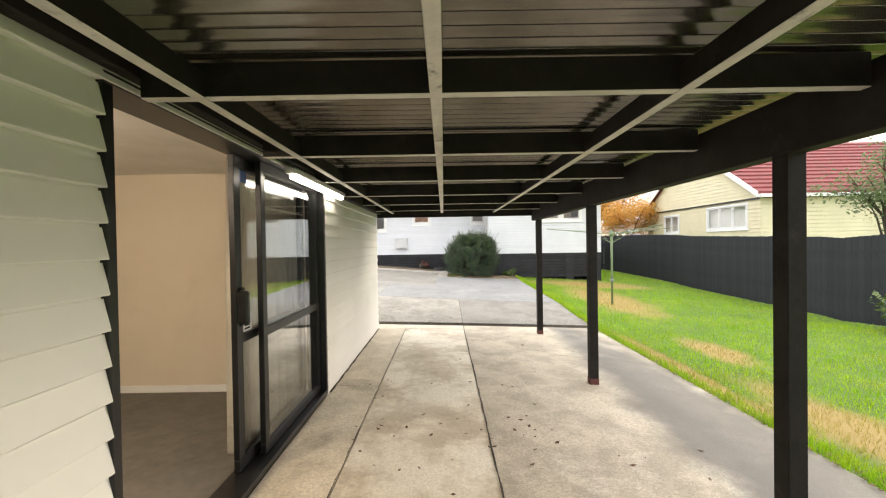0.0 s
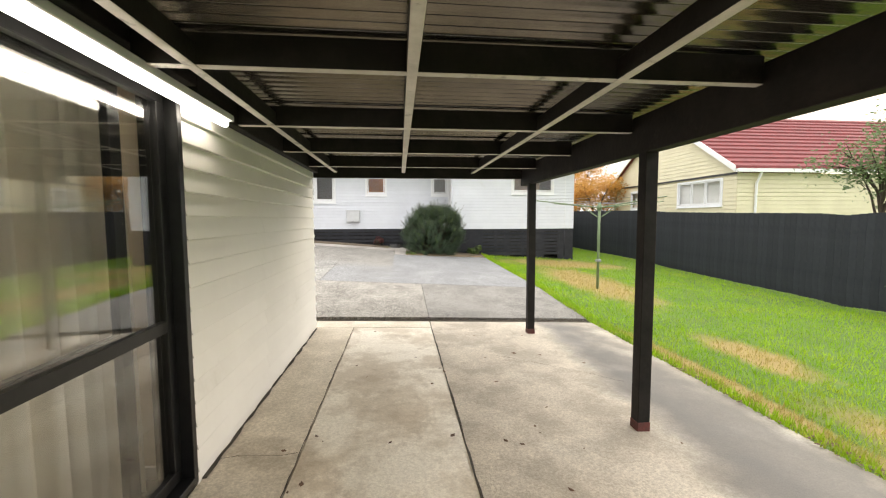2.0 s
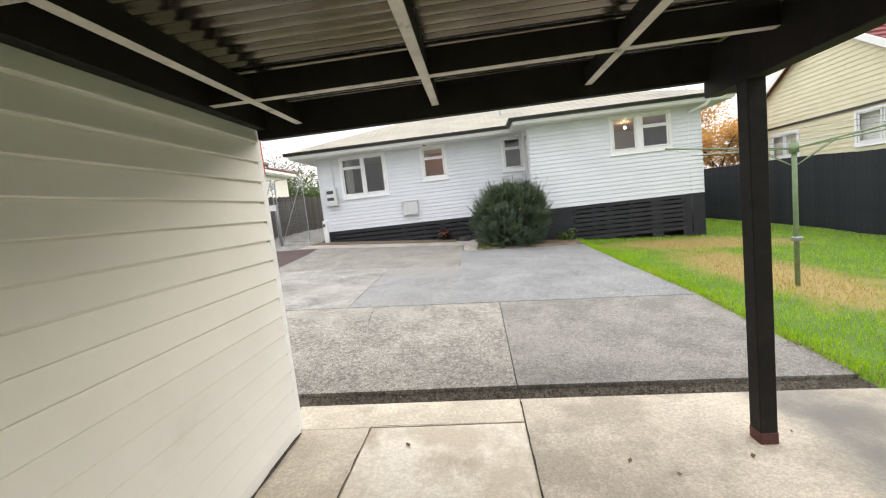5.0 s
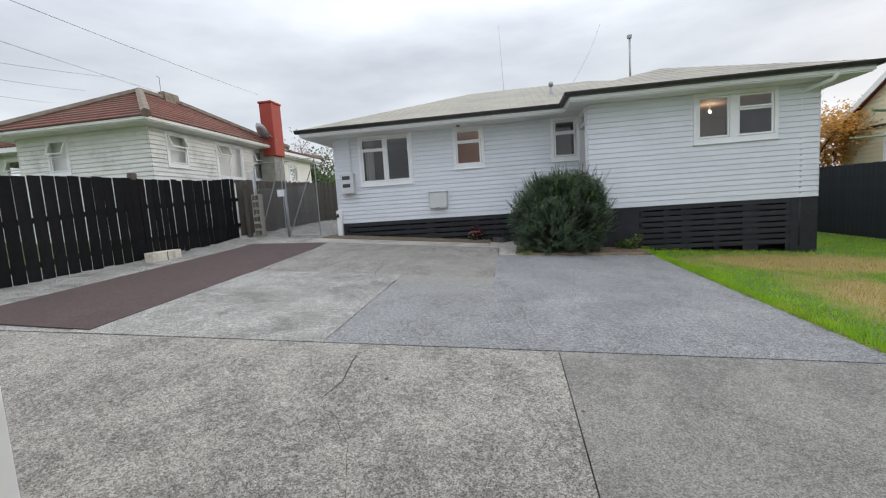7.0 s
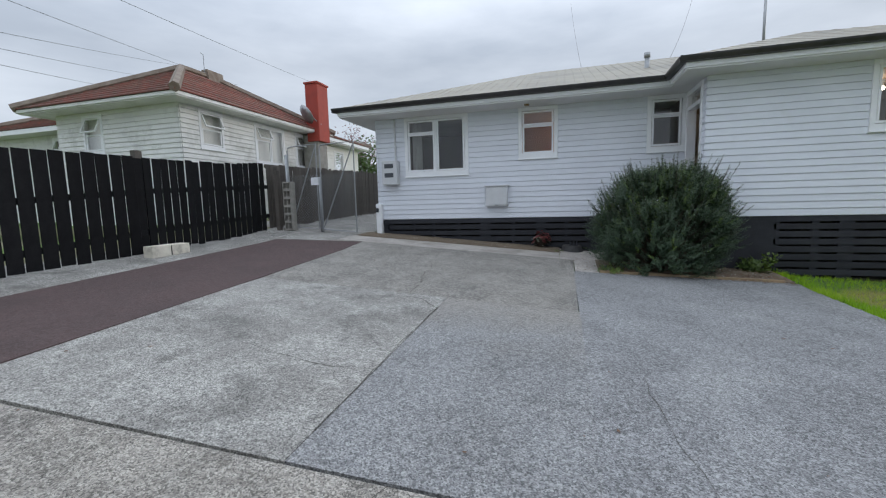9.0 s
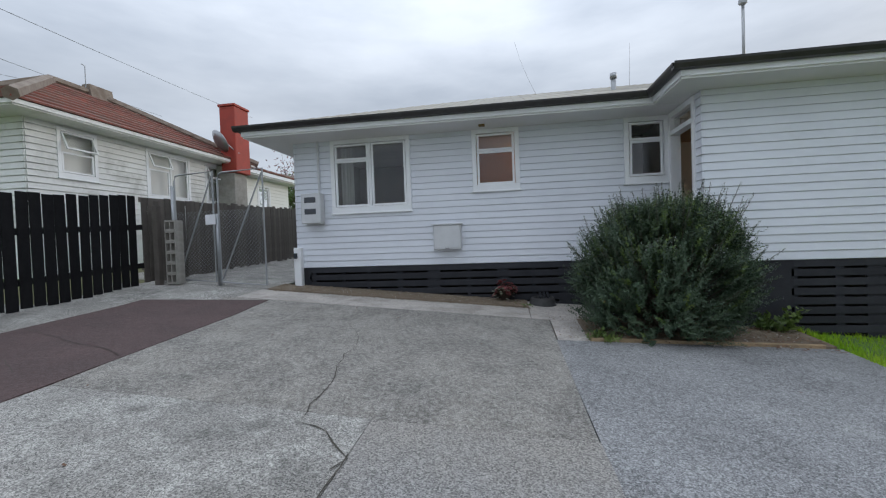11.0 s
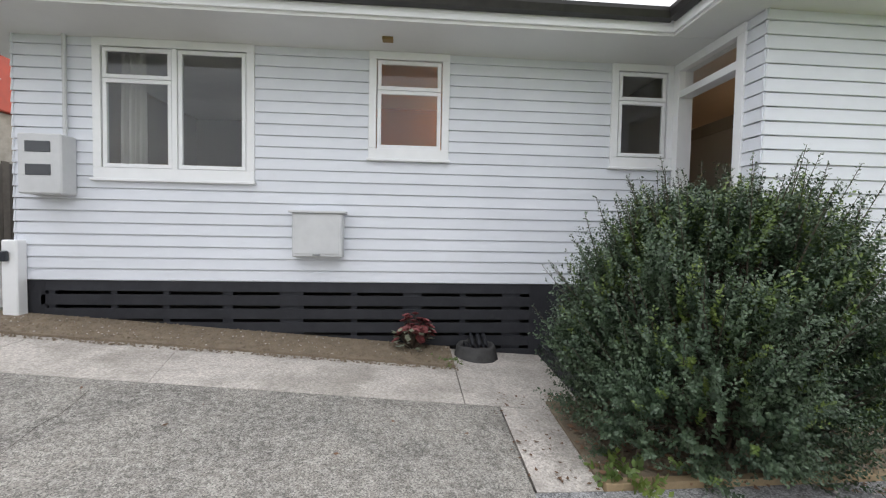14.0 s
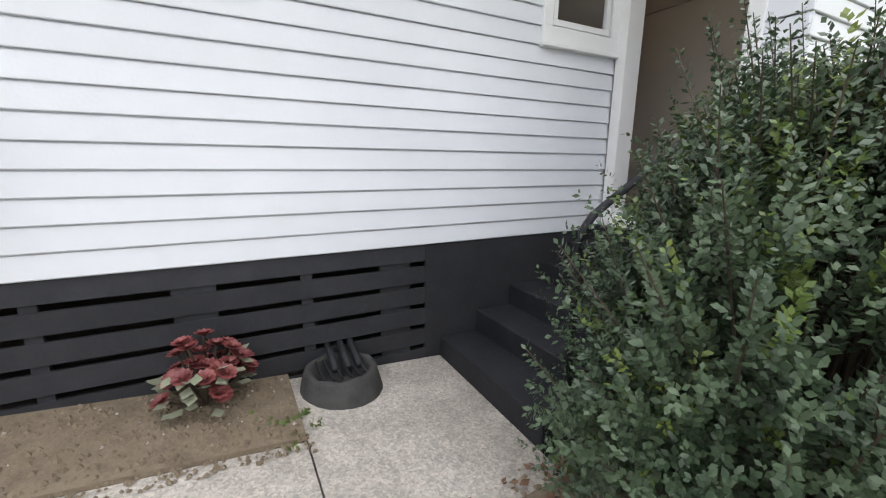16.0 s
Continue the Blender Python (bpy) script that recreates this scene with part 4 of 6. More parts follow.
light = thing("fluorescent_light", (-1.15, 3.66, 2.25), "lit fluorescent batten under the carport roof", "light fitting")
part("batten", box(-1.19, -1.11, 2.86, 4.44, 2.225, 2.265, bevel=0.005), PLASTIC, light)
part("tube", tube([(-1.15, 2.9, 2.205), (-1.15, 4.4, 2.205)], 0.022), TUBE, light, smooth=True)


# ---- fences ----
def paling_fence(name, label, a, b, height, mat, width=0.1, gap=0.005, thick=0.02, rails=(0.3, 1.5), vary=0.0, ground_gap=0.02, rail_side=-1, group="", tilt=0.35):
    """Upright boards on rails from a to b, following the ground."""
    a, b = Vector((*a, 0)), Vector((*b, 0))
    d = (b - a)
    n_ = int(d.length / (width + gap))
    u = d.normalized()
    ang = math.atan2(u.y, u.x)
    f = thing(name, (a.x, a.y, gz(a.x, a.y)), label, "fence")
    me = finish("paling", box(0, width, -thick / 2, thick / 2, 0, height, bevel=0.003), mat)
    nrm = Vector((-u.y, u.x, 0)) * rail_side
    for i in range(n_):
        p = a + u * i * (width + gap)
        m = pose(p.x, p.y, gz(p.x, p.y) + ground_gap + random.uniform(-vary, vary), random.uniform(-tilt, tilt), random.uniform(-tilt, tilt), math.degrees(ang))
        piece("paling", me, m, f)
    for z in rails:
        p, q = a + nrm * (thick / 2 + 0.022), b + nrm * (thick / 2 + 0.022)
        part("rail", beam((p.x, p.y, gz(p.x, p.y) + z), (q.x, q.y, gz(q.x, q.y) + z), 0.04, 0.09), mat, f)
    return f


left_fence = paling_fence("paling_fence", "black-stained open paling fence along the driveway", (-7.05, 7.6), (-7.05, 13.72), 1.58, FENCEB, 0.174, 0.020, rails=(0.35, 1.02), vary=0.01, rail_side=1)
left_fence_b = paling_fence("paling_fence", "black-stained open paling fence with narrower boards", (-7.075, 13.6), (-7.075, 16.75), 1.54, FENCEB, 0.139, 0.020, rails=(0.35, 1.02), vary=0.015, rail_side=1)
part("fence_post", box(-7.20, -7.09, 13.66, 13.78, gz(-7, 14), gz(-7, 14) + 1.68, bevel=0.006), FENCEW, left_fence_b, "weathered post rising above the palings")
far_fence = paling_fence("weathered_fence", "weathered grey paling fence beyond the gate", (-7.15, 16.8), (-7.3, 27), 1.50, FENCEW, 0.12, 0.008, vary=0.03, rail_side=1)
right_fence = paling_fence("boundary_fence", "charcoal-painted paling fence along the lawn", (9.5, -2), (9.5, 26), 1.98, FENCEG, 0.15, 0.0008, rails=(0.4, 1.6), vary=0.006, rail_side=-1, tilt=0.04)
end_fence = paling_fence("rear_fence", "charcoal-painted paling fence across the end of the lawn", (6.5, 24), (9.5, 24), 1.9, FENCEG, 0.15, 0.004)


# ---- neighbouring houses ----
def tiled_roof(x0, x1, y0, y1, z, pitch, mat, parent, axis="y", course=0.26):
    """A hipped roof with stepped tile courses that catch the light."""
    h = min(x1 - x0, y1 - y0) / 2
    rise = math.tan(radians(pitch))
    top = z + h * rise
    deck = bmesh.new()
    c = [deck.verts.new(p) for p in ((x0, y0, z), (x1, y0, z), (x1, y1, z), (x0, y1, z))]
    e = [deck.verts.new(p) for p in (((x0 + h, y0 + h, top), (x0 + h, y1 - h, top)) if axis == "y" else ((x0 + h, y0 + h, top), (x1 - h, y0 + h, top)))]
    if axis == "y":
        sides = ((c[0], c[1], e[0]), (c[1], c[2], e[1], e[0]), (c[2], c[3], e[1]), (c[3], c[0], e[0], e[1]))
    else:
        sides = ((c[0], c[1], e[1], e[0]), (c[1], c[2], e[1]), (c[2], c[3], e[0], e[1]), (c[3], c[0], e[0]))
    for f in sides:
        deck.faces.new(f)
    bmesh.ops.recalc_face_normals(deck, faces=deck.faces)
    r = part("roof", deck, mat, parent)
    n_ = int(h / course)
    for k in range(n_):
        a, b = k * course, min((k + 1) * course, h)
        za, zb = z + a * rise + 0.04, z + b * rise + 0.004
        lo = [(x0 + a, y0 + a), (x1 - a, y0 + a), (x1 - a, y1 - a), (x0 + a, y1 - a)]
        hi = [(x0 + b, y0 + b), (x1 - b, y0 + b), (x1 - b, y1 - b), (x0 + b, y1 - b)]
        bm = bmesh.new()
        v0 = [bm.verts.new((*p, za - 0.035)) for p in lo]
        v1 = [bm.verts.new((*p, za)) for p in lo]
        v2 = [bm.verts.new((*p, zb)) for p in hi]
        for i in range(4):
            j = (i + 1) % 4
            bm.faces.new((v0[i], v0[j], v1[j], v1[i]))
            bm.faces.new((v1[i], v1[j], v2[j], v2[i]))
        bmesh.ops.recalc_face_normals(bm, faces=bm.faces)
        part("tile_course", bm, mat, r)
    if axis == "y":
        r0, r1 = Vector((x0 + h, y0 + h, top)), Vector((x0 + h, y1 - h, top))
        ends = ((x0, y0, r0), (x1, y0, r0), (x0, y1, r1), (x1, y1, r1))
    else:
        r0, r1 = Vector((x0 + h, y0 + h, top)), Vector((x1 - h, y0 + h, top))
        ends = ((x0, y0, r0), (x0, y1, r0), (x1, y0, r1), (x1, y1, r1))
    for x, y, e in ends:
        part("hip_cap", tube([(x, y, z + 0.05), e + Vector((0, 0, 0.02))], 0.125, sides=6), RIDGE, r)
    part("ridge_cap", tube([r0 + Vector((0, 0, 0.04)), r1 + Vector((0, 0, 0.04))], 0.11, sides=6), RIDGE, r)
    return r


NX, NY, NZ = -9.75, 16.95, 4.3
nb = thing("neighbour_house", (-12, 20, 0.9), "white weatherboard house with a red tiled hip roof", "house")
n_wins = [(17.5, 18.33, 3.22, 4.26, 1), (19.57, 21.02, 2.96, 4.26, 2), (21.62, 22.4, 2.98, 4.26, 1)]
board_wall(nb, NBWHITE, (NX, NY, 0), (0, 1, 0), (1, 0, 0), 6.6, 0.8, NZ, 0.125, [(a - NY, b - NY, c, d) for a, b, c, d, _ in n_wins], lap=0.026, taper=0.014, groove=0.015)
for a, b, c, d, k in n_wins:
    u0, u1 = a - NY, b - NY
    um = u0 + 0.72 if k == 2 else u1 - 0.085
    lights = [(u0 + 0.085, um, d - 0.48, d - 0.08, -22), (u0 + 0.085, um, c + 0.12, d - 0.49, 0)]
    if k == 2:
        lights.append((um + 0.03, u1 - 0.085, c + 0.12, d - 0.08, 0))
    window(nb, (NX, NY, 0), (0, 1, 0), (1, 0, 0), u0, u1, c, d, lights, "white timber window with a tilted fanlight")
board_wall(nb, NBWHITE, (NX - 4.4, NY, 0), (1, 0, 0), (0, -1, 0), 4.4, 0.8, NZ, 0.125, [(1.0, 1.75, 3.15, 4.22)], lap=0.026, taper=0.014, groove=0.015)
window(nb, (NX - 4.4, NY, 0), (1, 0, 0), (0, -1, 0), 1.0, 1.75, 3.15, 4.22, [(1.085, 1.665, 3.72, 4.14, -22), (1.085, 1.665, 3.27, 3.71, 0)], "white timber window with a tilted fanlight")
part("inner_wall", box(NX - 4.7, NX - 0.4, NY + 0.16, NY + 0.2, 0.8, NZ), CEILW, nb)
part("inner_wall", box(NX - 0.2, NX - 0.16, NY + 0.45, NY + 6.5, 0.8, NZ), CEILW, nb)
part("soffit", box(-14.75, -9.22, 16.42, 23.3, NZ + 0.002, NZ + 0.03), NBWHITE, nb)
for x0, x1, y0, y1 in ((-14.8, -9.18, 16.38, 16.42), (-9.22, -9.18, 16.42, 23.35), (-14.8, -14.76, 16.42, 23.35)):
    part("fascia", box(x0, x1, y0, y1, NZ + 0.03, NZ + 0.11), NBWHITE, nb)
tiled_roof(-14.85, -9.15, 16.35, 23.4, NZ + 0.115, 29.5, TILE, nb)
part("ridge_end", prism([(-12.2, 5.8), (-11.8, 5.8), (-11.88, 6.27), (-12.12, 6.27)], 20.1, 20.75), RIDGE, nb, "raised mortar end of the ridge")
part("aerial", tube([(-12.0, 20.1, 6.1), (-12.0, 20.1, 6.75), (-12.05, 20.05, 6.8)], 0.012, sides=5), GALV, nb, "thin roof aerial")
board_wall(nb, NBWHITE, (-20, 18.4, 0), (1, 0, 0), (0, -1, 0), 5.3, 0.8, 4.2, 0.125, [(3.2, 4.2, 3.1, 4.1)])
window(nb, (-20, 18.4, 0), (1, 0, 0), (0, -1, 0), 3.2, 4.2, 3.1, 4.1, [(3.285, 4.115, 3.65, 4.02, -20), (3.285, 4.115, 3.22, 3.64, 0)], "white timber window with a tilted fanlight")
part("fascia", box(-20.5, -14.8, 17.86, 17.9, 4.2, 4.35), TRIM, nb)
part("soffit", box(-20.5, -14.8, 17.9, 18.4, 4.2, 4.23), SOFFIT, nb)
tiled_roof(-20.6, -13.5, 17.84, 23.0, 4.36, 24, TILE, nb, "x")
chim = part("chimney", box(-9.5, -8.98, 22.05, 22.75, 4.0, 6.05, bevel=0.02), BRICKRED, nb, "red painted chimney")
part("chimney_cap", box(-9.53, -8.95, 22.02, 22.78, 6.05, 6.12, bevel=0.01), BRICKRED, chim)
part("chimney_breast", box(-9.72, -9.1, 22.1, 22.7, 0.8, 4.25, bevel=0.01), CONCGREY, nb)
board_wall(nb, CREAMW, (NX + 0.2, 23.0, 0), (0, 1, 0), (1, 0, 0), 3.0, 0.8, 4.1, 0.125, [(0.9, 1.7, 3.0, 3.9)])
window(nb, (NX + 0.2, 23.0, 0), (0, 1, 0), (1, 0, 0), 0.9, 1.7, 3.0, 3.9, [(0.985, 1.615, 3.12, 3.8, 0)], "white timber window")
part("side_wall", box(-13, NX + 0.2, 22.95, 23.0, 0.8, 4.1), CREAMW, nb)
part("fascia", box(-9.1, -9.06, 22.8, 26.2, 4.14, 4.26), TRIM, nb)
part("soffit", box(-9.6, -9.1, 22.8, 26.2, 4.1, 4.13), SOFFIT, nb)
tiled_roof(-14.0, -9.04, 22.7, 26.4, 4.27, 20, TILE, nb)
dish = thing("satellite_dish", (-8.95, 22.3, 4.3), "small grey satellite dish on a chimney bracket", "satellite dish")
bm = bmesh.new()
bmesh.ops.create_uvsphere(bm, u_segments=16, v_segments=10, radius=0.6)
bmesh.ops.delete(bm, geom=[v for v in bm.verts if v.co.z > -0.48], context="VERTS")
bmesh.ops.solidify(bm, geom=bm.faces[:], thickness=0.01)
bm.transform(pose(-9.2, 21.9, 5.0, 60, 0, 150) @ Matrix.Translation((0, 0, 0.3)))
part("dish", bm, GALV, dish, smooth=True)
part("bracket", tube([(-8.98, 22.2, 4.6), (-9.1, 22.0, 4.75), (-9.15, 21.9, 4.85)], 0.02), GALV, dish)

yh = thing("yellow_house", (16, 20, 0), "pale yellow weatherboard house with a red gabled roof", "house")
YX, YY0, YY1, YE, YS = 12.3, 15.65, 24.35, 3.26, 0.645
YM = (YY0 + YY1) / 2
YT = 3.48 + (YM - YY0) * YS
yw = [(16.3, 18.9, 2.05, 3.16), (21.1, 22.6, 2.0, 3.02)]
board_wall(yh, YELLOW, (YX, YY0, 0), (0, 1, 0), (-1, 0, 0), YY1 - YY0, -0.4, YE, 0.155, [(a - YY0, b - YY0, c, d) for a, b, c, d in yw])
for a, b, c, d in yw:
    u0, u1 = a - YY0, b - YY0
    n_ = 3 if b - a > 1.6 else 2
    w_ = (u1 - u0 - 0.17) / n_
    window(yh, (YX, YY0, 0), (0, 1, 0), (-1, 0, 0), u0, u1, c, d, [(u0 + 0.085 + i * w_ + 0.03, u0 + 0.085 + (i + 1) * w_ - 0.03, c + 0.12, d - 0.08, 0) for i in range(n_)], "white timber window with several lights")
part("inner_wall", box(YX + 0.16, YX + 0.2, YY0, YY1, -0.3, YE), CEILW, yh)
board_wall(yh, YELLOW, (YX, YY0, 0), (1, 0, 0), (0, -1, 0), 12, -0.4, YE, 0.155)
gable = part("gable", prism([(YY0, YE), (YY1, YE), (YY1, 3.46), (YM, YT - 0.02), (YY0, 3.46)], YX - 0.002, YX + 0.1, axis="x"), YELLOW, yh)
k = 0
while YE + 0.03 + k * 0.155 < YT - 0.2:
    za = YE + 0.03 + k * 0.155
    g = max(0.0, (za + 0.15 - 3.46) / YS)
    part("weatherboard", prism([(YX - 0.003, za), (YX - 0.03, za), (YX - 0.016, za + 0.15), (YX - 0.003, za + 0.15)], YY0 + g, YY1 - g), YELLOW, gable)
    k += 1
part("gable_band", box(YX - 0.06, YX - 0.031, YY0 - 0.02, YY1 + 0.02, YE - 0.04, YE + 0.035), GUTTER, yh, "dark flashing under the gable")
for sgn in (-1, 1):
    y_e = YM + sgn * (YM - YY0 + 0.15)
    ze = 3.48 - 0.15 * YS
    n_ = 14
    deck = part("roof", prism([(y_e, ze - 0.02), (YM, YT - 0.02), (YM, YT + 0.03), (y_e, ze + 0.03)], YX - 0.20, YX + 12, axis="x"), TILE2, yh)
    for i in range(n_):
        f0, f1 = i / n_, (i + 1) / n_
        ya, yb = y_e + (YM - y_e) * f0, y_e + (YM - y_e) * f1
        za, zb = ze + (YT - ze) * f0, ze + (YT - ze) * f1
        part("tile_course", prism([(ya, za + 0.034), (yb, zb + 0.034), (yb, zb + 0.07), (ya, za + 0.13)], YX - 0.22, YX + 12, axis="x"), TILE2, deck)
    part("barge_board", prism([(y_e, ze - 0.1), (YM, YT - 0.1), (YM, YT + 0.12), (y_e, ze + 0.12)], YX - 0.26, YX - 0.222, axis="x"), TRIM, yh)
part("gutter", box(YX - 0.22, YX + 12, YY0 - 0.28, YY0 - 0.16, 3.27, 3.40), TRIM, yh)
part("downpipe", tube([(YX + 0.75, YY0 - 0.22, 3.28), (YX + 0.7, YY0 - 0.08, YE - 0.4), (YX + 0.7, YY0 - 0.06, 0.0)], 0.045), TRIM, yh)


# ---- the shrub ----
def leaf_mesh(name, shoots, leaves, mat, size, parent, label="", seed=1):
    """Many small folded leaves along shoots, in one mesh. shoots: (base, direction, length)."""
    rnd = random.Random(seed)
    verts, faces = [], []
    for base, d, length in shoots:
        side0 = d.orthogonal().normalized()
        for k in range(leaves):
            f = (k + rnd.random()) / leaves
            p = base + d * (length * f)
            ang = rnd.uniform(0, math.tau)
            out = (Matrix.Rotation(ang, 3, d) @ side0)
            ax = (out * 0.8 + d * rnd.uniform(0.2, 0.9)).normalized()
            s = size * rnd.uniform(0.6, 1.25) * (1.0 - 0.35 * f)
            wv = ax.cross(d + Vector((rnd.uniform(-.4, .4), rnd.uniform(-.4, .4), rnd.uniform(-.4, .4)))).normalized() * s * 0.30
            i = len(verts)
            q = p + out * 0.004
            verts += [q, q + ax * s * 0.5 + wv, q + ax * s, q + ax * s * 0.5 - wv]
            faces += [(i, i + 1, i + 2), (i, i + 2, i + 3)]
    me = bpy.data.meshes.new(name)
    me.from_pydata([tuple(v - root_of(parent).location) for v in verts], [], faces)
    me.materials.append(mat)
    ob = new(name, me)
    ob.parent = parent
    return tagged(ob, label)


def build_shrub():
    """A fan of stems from one root, ending in leafy sprays, with long shoots standing out at the top and sides."""
    foot = Vector((1.10, 15.98, 0.42))
    sh = thing("shrub", (1.16, 16.02, gz(1.16, 16.02)), "dense dark green evergreen shrub with upright shoots", "shrub")
    rnd = random.Random(7)
    wide = [(0.0, 0.80), (0.12, 0.98), (0.4, 1.04), (0.65, 0.97), (0.85, 0.82), (1.0, 0.56)]
    low, high = 0.40, 1.80

    def at(h, th, r):
        w = steps_between(h, wide) * r
        lump = 1 + 0.10 * noise.noise((math.cos(th) * 1.6, math.sin(th) * 1.6, h * 3.2)) + 0.09 * noise.noise((math.cos(th) * 4, math.sin(th) * 4, h * 7))
        return Vector((foot.x + 0.07 * h + w * lump * math.cos(th), foot.y + 0.56 * w * lump * math.sin(th), low + (high - low) * h * (1 + 0.5 * (lump - 1))))

    def lean(h, th, spread):
        o = Vector((math.cos(th), 0.8 * math.sin(th), 0)) * (0.95 - 0.62 * h)
        return (o + Vector((rnd.gauss(0, spread), rnd.gauss(0, spread), 0.28 + 0.95 * h + rnd.gauss(0, spread * 0.6)))).normalized()

    crown, bright, inner, shoots, stems = [], [], [], [], bmesh.new()
    for k in range(430):
        th = rnd.uniform(0, math.tau)
        if k < 310:
            h, r = rnd.random() ** 0.85, rnd.uniform(0.76, 0.93)
        else:
            h, r = rnd.uniform(0.84, 1.0), math.sqrt(rnd.random()) * 0.85
        c = at(h, th, r)
        d0 = lean(h, th, 0.16)
        # more yellow-green sprays towards the top put sunlight into the leaf colour
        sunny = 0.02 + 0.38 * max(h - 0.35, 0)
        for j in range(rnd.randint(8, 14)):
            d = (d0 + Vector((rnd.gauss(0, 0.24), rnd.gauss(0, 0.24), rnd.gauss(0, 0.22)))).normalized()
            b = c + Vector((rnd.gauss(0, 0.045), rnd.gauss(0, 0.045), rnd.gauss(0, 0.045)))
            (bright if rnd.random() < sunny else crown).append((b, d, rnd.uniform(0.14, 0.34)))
        if k % 3 == 0:
            root = foot + Vector((rnd.gauss(0, 0.09), rnd.gauss(0, 0.06), 0))
            stems = tube([root, root.lerp(c, 0.5) + Vector((0, 0, 0.07)), c], 0.011, stems, sides=5, taper=0.004)
    for k in range(900):
        h, th = rnd.random(), rnd.uniform(0, math.tau)
        inner.append((at(h, th, rnd.uniform(0.35, 0.74)), lean(h, th, 0.4), rnd.uniform(0.15, 0.3)))
    for k in range(260):
        th = rnd.uniform(0, math.tau)
        if k < 165:
            h, r = rnd.uniform(0.82, 0.98), math.sqrt(rnd.random())
        else:
            h, r = rnd.uniform(0.3, 0.8), rnd.uniform(0.86, 0.97)
        p, d = at(h, th, r), lean(h, th, 0.14)
        ln = rnd.uniform(0.22, 0.58) * (0.7 if k >= 165 else 1)
        shoots.append((p, d, ln))
        stems = tube([p - d * 0.1, p + d * ln * 0.5, p + d * ln], 0.0045, stems, sides=3, taper=0.0015)
    part("stem", stems, TWIG, sh)
    leaf_mesh("crown", crown, 34, LEAF, 0.032, sh, seed=3)
    leaf_mesh("inner_growth", inner, 26, LEAF, 0.036, sh, seed=6)
    leaf_mesh("young_growth", bright, 30, LEAFY, 0.034, sh, "sunlit yellow-green leaves towards the top", seed=5)
    leaf_mesh("shoot_growth", shoots, 58, LEAF, 0.032, sh, "upright young shoots", seed=4)
    return sh


build_shrub()


# ---- fittings on the house ----
meter_box = thing("meter_box", (-4.3, FY - 0.1, 2.05), "white electricity meter box with two dark windows on the wall", "meter box")
MX0, MX1 = -4.5, -4.12
part("body", box(MX0, MX1, FY - 0.2, FY - 0.02, 2.05, 2.6, bevel=0.012), PLASTIC, meter_box)
for z in (2.22, 2.43):
    part("window", box(MX0 + 0.07, MX1 - 0.09, FY - 0.206, FY - 0.198, z, z + 0.1, bevel=0.003), DARKGLASS, meter_box)
part("conduit", tube([(-4.2, FY - 0.05, 2.6), (-4.2, FY - 0.05, 3.58)], 0.018), PLASTIC, meter_box)
gas_box = thing("service_box", (-1.83, FY - 0.1, 1.5), "white metal service box fixed to the weatherboards", "service box")
part("body", box(-2.07, -1.59, FY - 0.15, FY - 0.02, 1.5, 1.93, bevel=0.008), PLASTIC, gas_box)
part("lid", box(-2.1, -1.56, FY - 0.175, FY - 0.02, 1.93, 1.952, bevel=0.004), PLASTIC, gas_box)
part("front_panel", box(-2.05, -1.61, FY - 0.156, FY - 0.149, 1.53, 1.915, bevel=0.003), PLASTIC, gas_box)
part("latch", box(-1.87, -1.8, FY - 0.17, FY - 0.155, 1.512, 1.532, bevel=0.004), GALV, gas_box)
pipe_cover = thing("pipe_cover", (-4.66, FY - 0.1, 0.8), "white boxed pipe cover at the house corner", "pipe cover")
part("cover", box(-4.72, -4.58, FY - 0.13, FY - 0.02, 0.72, 1.62, bevel=0.01), TRIM, pipe_cover)
part("tap", box(-4.70, -4.64, FY - 0.17, FY - 0.13, 1.42, 1.52, bevel=0.01), DARKGLASS, pipe_cover)
soffit_vent = thing("soffit_fitting", (-1.16, 17.37, 3.57), "small brown fitting under the eaves", "eave fitting")
part("plate", box(-1.21, -1.11, 17.33, 17.41, 3.535, 3.562, bevel=0.004), material("ochre_plastic", (0.25, 0.16, 0.05), None, 0.5), soffit_vent)
downpipe = thing("downpipe", (6.1, WY - 0.06, 1.2), "white downpipe from the gutter to the base", "downpipe")
part("pipe", tube([(6.42, 16.04, 3.64), (6.36, 16.1, 3.5), (6.12, 16.56, 3.42), (6.10, 16.58, 3.3), (6.10, 16.58, 1.25)], 0.045, sides=10), TRIM, downpipe, smooth=True)
part("lower_pipe", tube([(6.10, 16.58, 1.25), (6.10, 16.58, 0.2)], 0.045, sides=10), PLINTH, downpipe, "charcoal lower length", smooth=True)
vent_pipe = thing("vent_pipe", (1.35, 19.0, 4.3), "galvanised vent pipe through the roof", "vent pipe")
part("pipe", tube([(1.35, 19.0, 4.2), (1.35, 19.0, 4.72)], 0.05, sides=12), GALV, vent_pipe, smooth=True)
part("cowl", tube([(1.35, 19.0, 4.70), (1.35, 19.0, 4.80)], 0.065, sides=12), GALV, vent_pipe, smooth=True)
mast = thing("service_mast", (3.2, 18.1, 4.4), "grey service mast on the roof", "mast")
part("pole", tube([(3.2, 18.1, 4.2), (3.2, 18.1, 5.42)], 0.024), GALV, mast, smooth=True)
part("cap", box(3.14, 3.26, 18.06, 18.14, 5.4, 5.5, bevel=0.02), GALV, mast)

